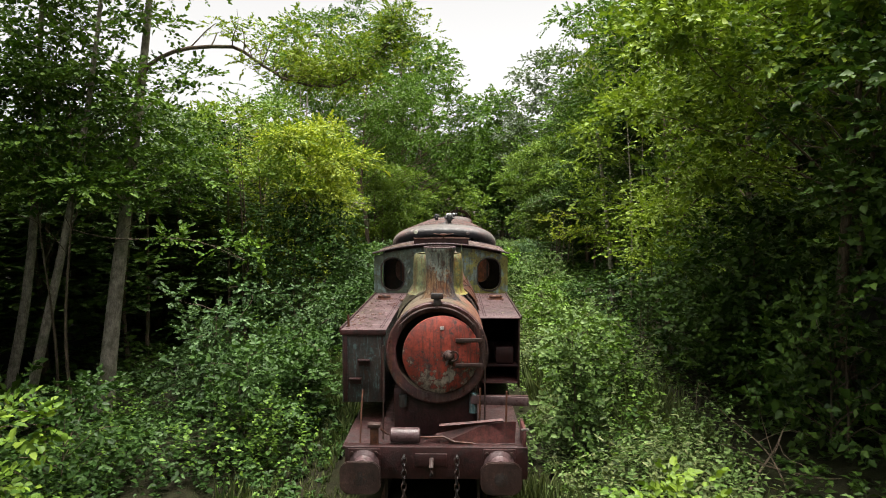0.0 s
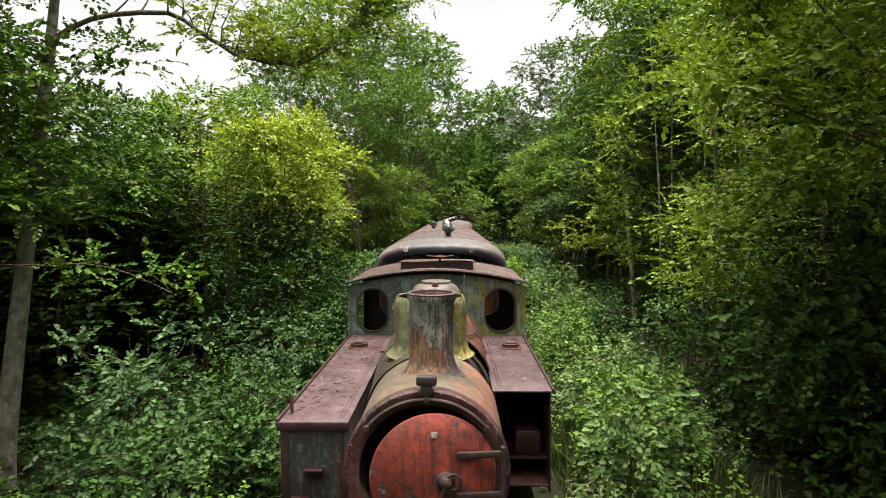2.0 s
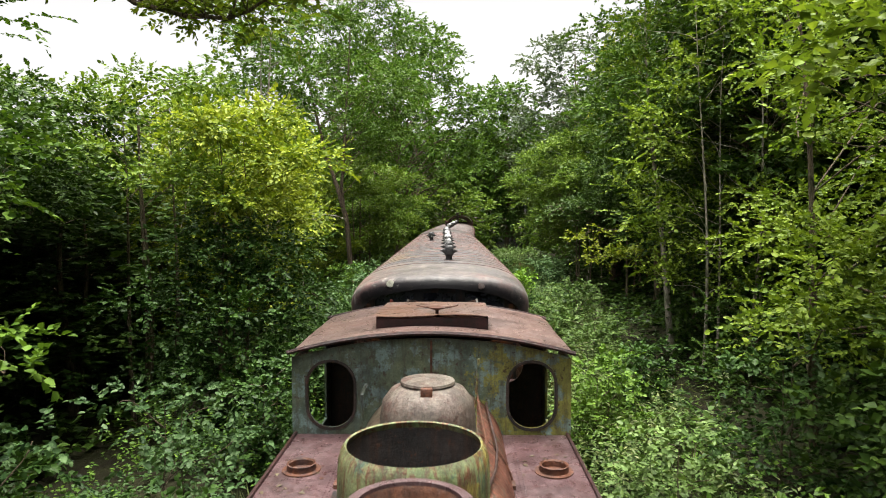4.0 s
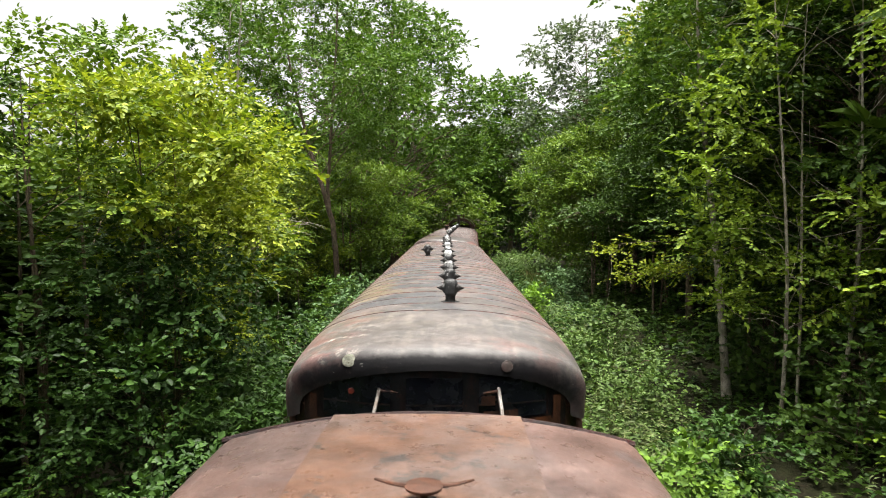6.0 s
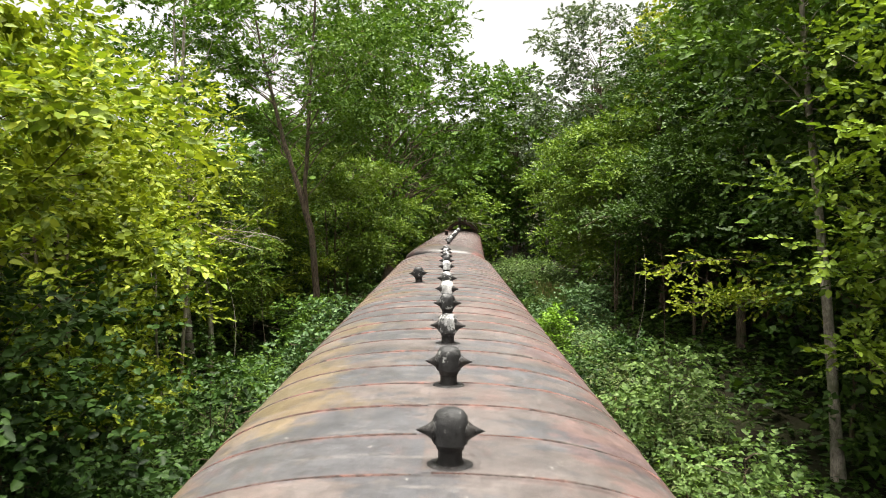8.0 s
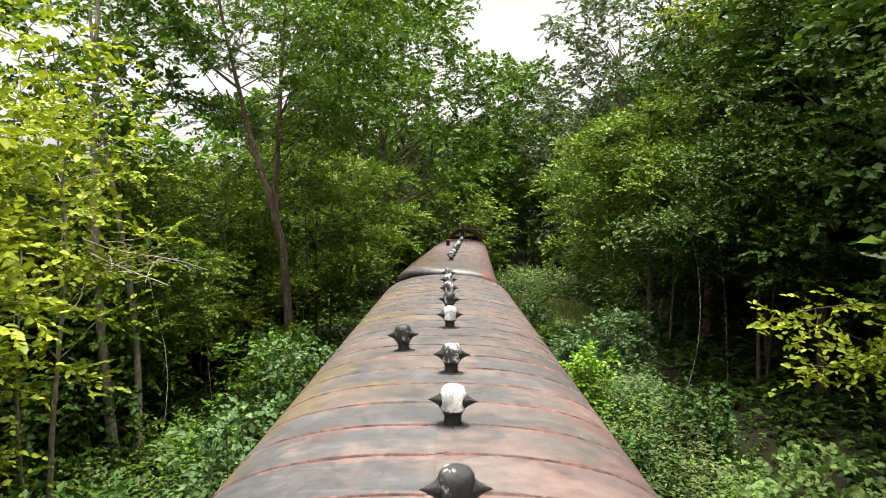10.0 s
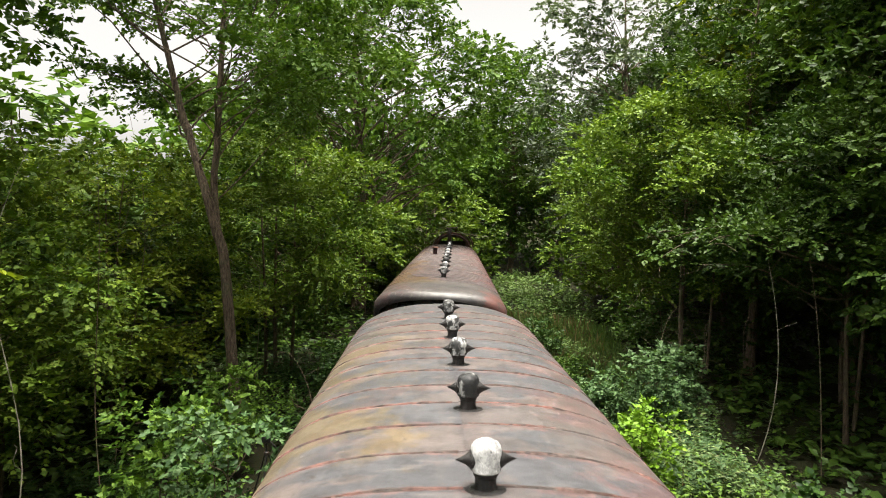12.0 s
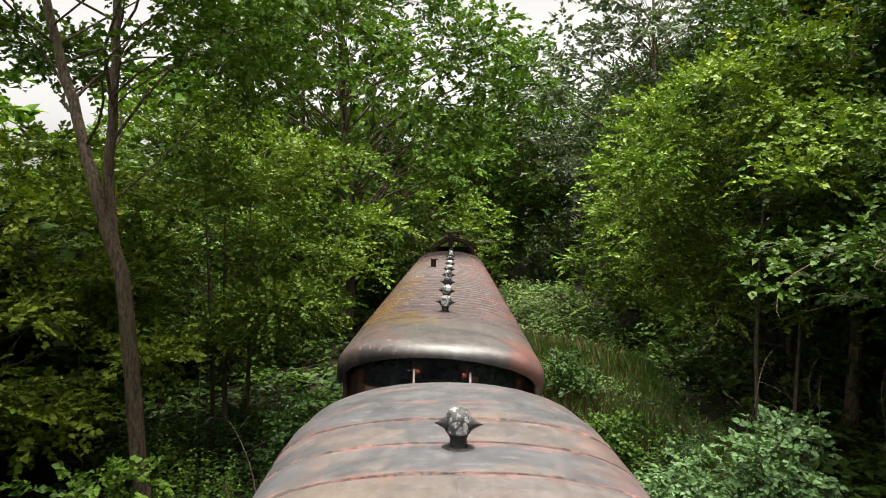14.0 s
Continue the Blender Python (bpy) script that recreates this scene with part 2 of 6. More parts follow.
    k.l.new(k.ramp(lip_shade, (0.0, 0.5), (1.0, 0.05)), k.bsdf.inputs["Specular IOR Level"])
    return k.done(c, k.mix(lip_shade, k.ramp(k.noise(3, 7, 0.7), (0.38, gloss[0]), (0.62, gloss[1])), (0.5, 0.5, 0.5)))


LAP = ((1.95, 0.575, 1.0), (1.95, 0.4, 1.9))
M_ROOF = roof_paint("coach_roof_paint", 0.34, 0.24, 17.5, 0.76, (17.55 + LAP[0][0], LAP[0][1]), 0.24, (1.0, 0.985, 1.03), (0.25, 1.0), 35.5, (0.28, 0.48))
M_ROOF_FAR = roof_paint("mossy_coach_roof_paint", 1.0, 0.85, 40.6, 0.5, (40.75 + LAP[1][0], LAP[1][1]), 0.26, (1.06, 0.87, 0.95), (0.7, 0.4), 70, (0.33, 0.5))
M_SEAM = weathered("worn_red_seam", (0.24, 0.108, 0.088), (0.1, 0.082, 0.074), (0.04, 0.032, 0.03), rust=(0.035, 0.024, 0.021), patch_at=0.545, streak=0.5, scale=3, stretch=(2, 2, 2), rough=0.75)
M_SEAM_DARK = weathered("tarred_seam", (0.03, 0.022, 0.02), (0.06, 0.035, 0.03), (0.12, 0.06, 0.05), rust=(0.1, 0.05, 0.03), patch_at=0.56, streak=0.5, scale=3, stretch=(2, 2, 2), rough=0.6)
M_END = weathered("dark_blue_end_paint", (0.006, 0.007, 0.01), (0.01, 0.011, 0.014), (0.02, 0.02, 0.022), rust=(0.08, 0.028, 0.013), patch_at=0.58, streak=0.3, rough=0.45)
M_COACH = weathered("faded_maroon_coach_paint", (0.0558, 0.0186, 0.0174), (0.0744, 0.031, 0.0248), (0.0992, 0.0558, 0.0434), streak=0.5)
M_VENT = weathered("black_vent_paint", (0.012, 0.012, 0.013), (0.022, 0.02, 0.02), (0.06, 0.06, 0.058), rust=(0.03, 0.02, 0.016), patch_at=0.57, streak=0.3, rough=0.4, scale=6)
M_VENT_CAP = weathered("white_chipped_paint", (0.7, 0.7, 0.69), (0.5, 0.5, 0.5), (0.012, 0.012, 0.013), rust=(0.02, 0.019, 0.018), patch_at=0.49, streak=0.6, scale=3.6, stretch=(6, 6, 2))
M_VENT_CAP_WHITE = weathered("white_enamel_paint", (0.78, 0.78, 0.78), (0.62, 0.62, 0.62), (0.5, 0.5, 0.5), rust=(0.05, 0.05, 0.05), patch_at=0.6, streak=0.35, scale=3.6)
M_VENT_CAP_DARK = weathered("grey_chipped_paint", (0.02, 0.02, 0.022), (0.045, 0.045, 0.046), (0.55, 0.55, 0.54), rust=(0.015, 0.015, 0.015), patch_at=0.575, streak=0.35, scale=3.2)
M_LICHEN = weathered("pale_lichen", (0.2, 0.2, 0.15), (0.16, 0.165, 0.12), (0.26, 0.26, 0.22), streak=0.1, scale=8)
M_BAR = weathered("pale_steel_bar", (0.36, 0.34, 0.32), (0.28, 0.25, 0.23), (0.2, 0.15, 0.12), scale=6)


def glass_dark(name):
    k = Nodes(name)
    c = k.ramp(k.noise(3, 6, 0.7), (0.4, (0.003, 0.004, 0.007)), (0.62, (0.014, 0.016, 0.02)))
    return k.done(c, k.ramp(k.noise(7, 5), (0.3, 0.12), (0.7, 0.4)))


M_GLASS = glass_dark("grimy_window_glass")


def bark(name, a, b, grain=(8, 8, 1.5), deep=1.0):
    k = Nodes(name)
    n = k.noise(3, 8, 0.7, k.scaled(grain))
    c = k.ramp(n, (0.38, a), (0.6, b))
    c = k.mix(0.7, c, k.ramp(k.noise(5, 8, 0.75, k.scaled((9, 9, 2.5))), (0.36, 0.4), (0.62, 1.3)), "MULTIPLY")
    c = k.mix(k.ramp(k.noise(1.7, 6), (0.52, 0.0), (0.7, 0.7)), c, (0.07, 0.085, 0.04))
    k.bump(n, deep, 0.05)
    k.bsdf.inputs["Specular IOR Level"].default_value = 0.15
    return k.done(c, 0.85)


M_BARK = bark("grey_brown_bark", (0.045, 0.032, 0.024), (0.15, 0.112, 0.08))
M_BARK_GREY = bark("grey_bark", (0.16, 0.138, 0.112), (0.38, 0.335, 0.28), (2, 2, 1.4), 0.35)
M_BARK_PALE = bark("pale_grey_bark", (0.16, 0.135, 0.11), (0.34, 0.3, 0.25), (3, 3, 2.0), 0.4)


def leaf(name, dark, mid, light, rough=0.46, through_light=0.25):
    """Leaves: each one has its own tone; light also passes through the blade."""
    k = Nodes(name)
    dark, mid, light = ((0.88 * c[0], 0.88 * c[1], 0.86 * c[2]) for c in (dark, mid, light))
    isl = k.n.new("ShaderNodeNewGeometry").outputs["Random Per Island"]
    c = k.ramp(isl, (0.0, tuple(0.68 * v for v in dark)), (0.6, mid), (1.0, tuple(1.06 * v for v in light)))
    c = k.mix(k.ramp(k.noise(0.55, 4), (0.4, 0.0), (0.65, 0.55)), c, light)
    k.done(c, rough)
    k.bsdf.inputs["Specular IOR Level"].default_value = 0.12
    tr = k.n.new("ShaderNodeBsdfTranslucent")
    gl = k.mix(1.0, c, (1.15, 1.2, 0.55), "MULTIPLY")
    k.l.new(gl, tr.inputs["Color"])
    mx = k.n.new("ShaderNodeMixShader")
    mx.inputs[0].default_value = 0.7 * through_light
    k.l.new(k.bsdf.outputs[0], mx.inputs[1])
    k.l.new(tr.outputs[0], mx.inputs[2])
    k.l.new(mx.outputs[0], k.n["Material Output"].inputs["Surface"])
    return k.mat


M_HAZEL = leaf("hazel_leaf", (0.0385, 0.085, 0.0126), (0.0825, 0.155, 0.018), (0.165, 0.235, 0.0315), through_light=0.3)
M_YELLOW = leaf("yellowing_leaf", (0.075, 0.125, 0.0135), (0.165, 0.218, 0.02), (0.31, 0.335, 0.036), through_light=0.36)
M_HAZEL_LIGHT = leaf("pale_hazel_leaf", (0.055, 0.108, 0.013), (0.112, 0.186, 0.019), (0.24, 0.295, 0.034), through_light=0.34)
M_HAZEL_GOLD = leaf("golden_hazel_leaf", (0.075, 0.13, 0.014), (0.16, 0.226, 0.022), (0.31, 0.35, 0.038), through_light=0.4)
M_MAPLE = leaf("maple_leaf", (0.052, 0.1, 0.0135), (0.11, 0.185, 0.02), (0.21, 0.28, 0.036), through_light=0.38)
M_ASH = leaf("ash_leaf", (0.0297, 0.075, 0.0126), (0.0638, 0.135, 0.018), (0.121, 0.2, 0.0288), through_light=0.3)
# oak leaves; on hazels, shrubs and plants the shade put into the colour
M_OAK_SHADE = leaf("oak_and_shade_leaf", (0.0145, 0.038, 0.007), (0.032, 0.07, 0.011), (0.064, 0.112, 0.0175))
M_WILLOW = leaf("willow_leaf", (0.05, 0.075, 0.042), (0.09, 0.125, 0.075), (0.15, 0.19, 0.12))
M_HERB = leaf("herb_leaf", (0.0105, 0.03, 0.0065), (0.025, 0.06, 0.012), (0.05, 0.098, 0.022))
M_BANK = leaf("pale_herb_leaf", (0.036, 0.074, 0.016), (0.076, 0.14, 0.033), (0.148, 0.215, 0.07))
M_LUSH = leaf("willowherb_leaf", (0.025, 0.06, 0.02), (0.054, 0.11, 0.038), (0.105, 0.17, 0.07))
M_BRIGHT = leaf("bright_green_leaf", (0.045, 0.1, 0.0075), (0.0936, 0.194, 0.0144), (0.171, 0.304, 0.0285))
M_DRY = leaf("dry_grass_blade", (0.07, 0.05, 0.022), (0.16, 0.11, 0.05), (0.26, 0.2, 0.1), through_light=0.2)
M_LITTER = leaf("dead_leaf", (0.05, 0.035, 0.02), (0.09, 0.07, 0.045), (0.16, 0.14, 0.1), through_light=0.05)
M_GRASS = leaf("grass_blade", (0.025, 0.045, 0.0125), (0.0612, 0.0936, 0.0252), (0.142, 0.162, 0.0665))


def soil():
    k = Nodes("leaf_litter_soil")
    c = k.ramp(k.noise(1.2, 8, 0.7), (0.35, (0.011, 0.009, 0.006)), (0.65, (0.02, 0.023, 0.009)))
    c = k.mix(k.ramp(k.noise(18, 6), (0.55, 0.0), (0.65, 0.6)), c, (0.036, 0.025, 0.015))
    k.bump(k.noise(14, 8, 0.7), 0.9, 0.06)
    k.bsdf.inputs["Specular IOR Level"].default_value = 0.08
    return k.done(c, 0.95)


M_SOIL = soil()


# ---- mesh helpers ----
def part(name, bm, material, parent=None, label="", smooth=35):
    """Links a bmesh as one mesh object, under a thing or a part."""
    me = bpy.data.meshes.new(name)
    bm.normal_update()
    bm.to_mesh(me)
    bm.free()
    me.materials.append(material)
    if smooth:
        me.shade_smooth()
        me.set_sharp_from_angle(angle=radians(smooth))
    ob = new(name, me)
    if parent:
        ob.parent = parent
    return tagged(ob, label)


def empty(name, label, category, group="", kind="", at=None):
    ob = new(name)
    ob.empty_display_size = 0.2
    if at:
        ob.matrix_basis = at
    return tagged(ob, label, category, group, kind)


def box(x0, x1, y0, y1, z0, z1, bevel=0.0, bm=None, turn=None):
    bm = bm or bmesh.new()
    m = Matrix.Translation(((x0 + x1) / 2, (y0 + y1) / 2, (z0 + z1) / 2)) @ (turn or Matrix())
    vs = bmesh.ops.create_cube(bm, size=1, matrix=m @ Matrix.Diagonal((x1 - x0, y1 - y0, z1 - z0, 1)))["verts"]
    if bevel:
        es = list({e for v in vs for e in v.link_edges})
        bmesh.ops.bevel(bm, geom=es, offset=bevel, segments=2, affect="EDGES", profile=0.5)
    return bm


def lathe(profile, seg=40, m=None, bm=None, squash=1.0):
    """Turns (radius, height) pairs round z."""
    bm = bm or bmesh.new()
    m = m or Matrix()
    rings = []
    for r, z in profile:
        if r < 1e-5:
            rings.append([bm.verts.new(m @ Vector((0, 0, z)))])
        else:
            rings.append([bm.verts.new(m @ Vector((r * math.cos(a), r * squash * math.sin(a), z))) for a in (2 * math.pi * i / seg for i in range(seg))])
    for p, q in zip(rings, rings[1:]):
        for i in range(seg):
            j = (i + 1) % seg
            if len(p) == 1 and len(q) == 1:
                continue
            if len(p) == 1:
                bm.faces.new((p[0], q[j], q[i]))
            elif len(q) == 1:
                bm.faces.new((p[i], p[j], q[0]))
            else:
                bm.faces.new((p[i], p[j], q[j], q[i]))
    return bm


def pipe(points, r, seg=10, bm=None, taper=1.0):
    """A round bar along points."""
    bm = bm or bmesh.new()
    pts = [Vector(p) for p in points]
    rings = []
    for i, p in enumerate(pts):
        d = (pts[min(i + 1, len(pts) - 1)] - pts[max(i - 1, 0)]).normalized()
        q = d.to_track_quat("Z", "Y")
        rr = r * (1 + (taper - 1) * i / max(1, len(pts) - 1))
        rings.append([bm.verts.new(p + q @ Vector((rr * math.cos(a), rr * math.sin(a), 0))) for a in (2 * math.pi * k / seg for k in range(seg))])
    for a, b in zip(rings, rings[1:]):
        for i in range(seg):
            bm.faces.new((a[i], a[(i + 1) % seg], b[(i + 1) % seg], b[i]))
    bm.faces.new(rings[0][::-1])
    bm.faces.new(rings[-1])
    return bm


def along_y(x, y, z):
    """Puts a lathe's axis along +y."""
    return pose(x, y, z, -90, 0, 0)


def plate(outline, y0, y1, holes=(), bm=None):
    """A plate with an outline of (x, z) pairs, from y0 to y1, with holes of (x, z) pairs through it."""
    bm = bm or bmesh.new()
    loops = [outline, *holes]
    layers = []
    for y in (y0, y1):
        edges, rings = [], []
        for lp in loops:
            vs = [bm.verts.new((x, y, z)) for x, z in lp]
            rings.append(vs)
            edges += [bm.edges.new((vs[i], vs[(i + 1) % len(vs)])) for i in range(len(vs))]
        bmesh.ops.triangle_fill(bm, use_beauty=True, use_dissolve=False, edges=edges)
        layers.append(rings)
    for a, b in zip(*layers):
        for i in range(len(a)):
            j = (i + 1) % len(a)
            bm.faces.new((a[i], a[j], b[j], b[i]))
    bmesh.ops.recalc_face_normals(bm, faces=bm.faces[:])
    return bm


def rounded(cx, cz, w, h, r, n=6):
    """A rounded rectangle as (x, z) pairs."""
    out = []
    for sx, sz, a0 in ((1, 1, 0), (-1, 1, 90), (-1, -1, 180), (1, -1, 270)):
        for i in range(n + 1):
            a = radians(a0 + 90 * i / n)
            out.append((cx + sx * (w / 2 - r) + r * math.cos(a), cz + sz * (h / 2 - r) + r * math.sin(a)))
    return out


def disc_rows(points, r, h, bm=None):
    """Rivet heads, all on one plate."""
    bm = bm or bmesh.new()
    for p in points:
        lathe([(r, 0), (r * 0.8, h * 0.7), (0, h)], 6, Matrix.Translation(p), bm)
    return bm


# ---- ground ----
def ground_height(x, y):
    """Height of the ground: level at the track, a low bank on one side, falling away into the wood on the other, uneven."""
    ax = np.abs(x)
    bank = np.where(x > 0, 0.42, 0.12) * np.clip((ax - 2.0) / 3.0, 0, 1) + np.clip(ax - 7, 0, 60) * np.where(x > 0, 0.09, 0.02)
    far = np.clip(y - 70, 0, 300) * 0.02 - 0.62 * np.clip((-x - 4.8) / 2.6, 0, 1)
    return -0.12 + bank + far + 0.09 * np.sin(x * 0.9 + 1.3 * np.sin(y * 0.31)) * np.cos(y * 0.53) * np.clip(ax - 1.5, 0, 1)


def make_ground():
    xs = np.concatenate([np.linspace(-1500, -40, 8), np.linspace(-34, 34, 86), np.linspace(40, 1500, 8)])
    ys = np.concatenate([np.linspace(-1500, -40, 8), np.linspace(-34, 110, 130), np.linspace(125, 1500, 8)])
    X, Y = np.meshgrid(xs, ys)
    Z = ground_height(np.clip(X, -60, 60), np.clip(Y, -40, 150))
    v = np.stack([X, Y, Z], -1).reshape(-1, 3)
    nx = len(xs)
    f = [(j * nx + i, j * nx + i + 1, (j + 1) * nx + i + 1, (j + 1) * nx + i) for j in range(len(ys) - 1) for i in range(nx - 1)]
    me = bpy.data.meshes.new("ground")
    me.from_pydata(v.tolist(), [], f)
    me.materials.append(M_SOIL)
    me.shade_smooth()
    tagged(new("ground", me), "dark leaf litter and soil beside the overgrown track", "ground", kind="structure")


make_ground()


# ---- foliage ----
UP = np.array([0, 0, 1.0])


def unit(v):
    return v / np.maximum(np.linalg.norm(v, axis=-1, keepdims=True), 1e-9)


def leaf_mesh(name, P, D, N, L, W, material, full=False):
    """Pointed leaves folded along the midrib: base points P, axes D, upper sides N, lengths L, widths W. full: rounder blades with a curled tip."""
    n = len(P)
    D = unit(D)
    S = unit(np.cross(N, D))
    N = np.cross(D, S)
    L, W = np.broadcast_to(L, n)[:, None], np.broadcast_to(W, n)[:, None]
    if full:
        v = np.empty((n, 6, 3), np.float32)
        v[:, 0] = P
        v[:, 3] = P + D * L - N * L * 0.2
        for k, s in ((1, 1), (5, -1)):
            v[:, k] = P + D * L * 0.24 + S * s * W * 0.45 + N * W * 0.13
        for k, s in ((2, 1), (4, -1)):
            v[:, k] = P + D * L * 0.66 + S * s * W * 0.4 + N * (W * 0.1 - L * 0.06)
        corners, m, per = [0, 1, 2, 3, 0, 3, 4, 5], 6, 4
    else:
        v = np.empty((n, 4, 3), np.float32)
        v[:, 0] = P
        v[:, 1] = P + D * L * 0.42 + S * W * 0.5 + N * W * 0.14
        v[:, 2] = P + D * L - N * L * 0.14
        v[:, 3] = P + D * L * 0.42 - S * W * 0.5 + N * W * 0.14
        corners, m, per = [0, 1, 2, 0, 2, 3], 4, 3
    idx = (np.arange(n, dtype=np.int32)[:, None] * m + np.array(corners, np.int32)).ravel()
    me = bpy.data.meshes.new(name)
    me.vertices.add(n * m)
    me.vertices.foreach_set("co", v.ravel())
    me.loops.add(len(idx))
    me.loops.foreach_set("vertex_index", idx)
    me.polygons.add(n * 2)
    me.polygons.foreach_set("loop_start", np.arange(0, len(idx), per, dtype=np.int32))
    me.update(calc_edges=True)
    me.materials.append(material)
    return me


def sprays(rng, C, O, count, length, size, flat=0.75):
    """Leaves on short twigs: twig roots C, outward ways O; count leaves a twig."""
    n = len(C)
    d = unit(O * 0.8 + rng.normal(0, 0.45, (n, 3)) * np.array([1, 1, 0.45]) - UP * 0.12)
    side = unit(np.cross(d, UP) + 1e-6)
    nrm = unit(UP * flat + O * 0.35 + rng.normal(0, 0.38, (n, 3)))
    s = np.linspace(0.08, 1.0, count)[None, :, None]
    alt = np.where(np.arange(count) % 2, 1.0, -1.0)[None, :, None]
    ln = (length * rng.uniform(0.6, 1.3, n))[:, None, None]
    P = C[:, None] + d[:, None] * s * ln - UP * (s ** 2) * ln * 0.18
    D = d[:, None] * (0.35 + 0.7 * s) + side[:, None] * alt * (1.05 - 0.7 * s) + rng.normal(0, 0.22, (n, count, 3))
    N = nrm[:, None] + rng.normal(0, 0.42, (n, count, 3))
    L = size * rng.uniform(0.65, 1.25, (n, count))
    return P.reshape(-1, 3), D.reshape(-1, 3), N.reshape(-1, 3), L.ravel()


def clump_leaves(rng, clumps, per, count, length, size, core=0.12, big=(1.5, 2.2)):
    """Twigs over the outer shell of each clump (x, y, z, radius, flatness), and large leaves within that block light.
    """
    C, O, CC = [], [], []
    for x, y, z, r, fl in clumps:
        k = max(6, int(per * r * r))
        o = unit(rng.normal(0, 1, (k, 3)))
        o[:, 2] = np.where(o[:, 2] < -0.35, -o[:, 2], o[:, 2])
        rad = r * rng.uniform(0.3, 1.05, k)[:, None] ** 0.6
        C.append(np.array([x, y, z]) + o * rad * np.array([1, 1, fl]))
        O.append(o)
        # oversized inner leaves, added to keep the clump's inside dark
        kk = max(3, int(per * r * r * core))
        o2 = unit(rng.normal(0, 1, (kk, 3)))
        CC.append(np.array([x, y, z]) + o2 * r * rng.uniform(0.05, 0.5, kk)[:, None] * np.array([1, 1, fl]))
    C, O, CC = np.concatenate(C), unit(np.concatenate(O)), np.concatenate(CC)
    P, D, N, L = sprays(rng, C, O, count, length, size)
    k = len(CC)
    P = np.concatenate([P, CC])
    D = np.concatenate([D, rng.normal(0, 1, (k, 3))])
    N = np.concatenate([N, rng.normal(0, 0.6, (k, 3)) + UP])
    L = np.concatenate([L, rng.uniform(*big, k) * size])
    return P, D, N, L


def limb_tubes(paths, seg=7):
    """Tapered limbs: each path is a list of (x, y, z, radius)."""
    V, F = [], []
    for path in paths:
        p = np.array(path, float)
        d = unit(np.gradient(p[:, :3], axis=0))
        a = unit(np.cross(d, np.array([0.31, 0.87, 0.2])))
        b = np.cross(d, a)
        ang = np.linspace(0, 2 * np.pi, seg, endpoint=False)
        ring = p[:, None, :3] + p[:, None, 3:] * (a[:, None] * np.cos(ang)[None, :, None] + b[:, None] * np.sin(ang)[None, :, None])
        base = sum(len(v) for v in V)
        V.append(ring.reshape(-1, 3))
        for i in range(len(p) - 1):
            for j in range(seg):
                k = (j + 1) % seg
                F.append((base + i * seg + j, base + i * seg + k, base + (i + 1) * seg + k, base + (i + 1) * seg + j))
    return np.concatenate(V), F


def tube_object(name, paths, material, parent, seg=7):
    v, f = limb_tubes(paths, seg)
    me = bpy.data.meshes.new(name)
    me.from_pydata(v.tolist(), [], f)
    me.materials.append(material)
    me.shade_smooth()
    ob = new(name, me)
    ob.parent = parent
    return ob


def curve_path(rng, a, b, r0, r1, n=7, sag=0.0, wob=0.06):
    a, b = np.array(a, float), np.array(b, float)
    s = np.linspace(0, 1, n)[:, None]
    ln = np.linalg.norm(b - a)
    k1, k2 = rng.normal(0, wob * ln / 3, (2, 3))
    p = a + (b - a) * s + k1 * np.sin(np.pi * s) + 0.5 * k2 * np.sin(2 * np.pi * s) + UP * np.sin(np.pi * s) * sag * ln
    r = r0 + (r1 - r0) * s
    return np.concatenate([p, r], 1)


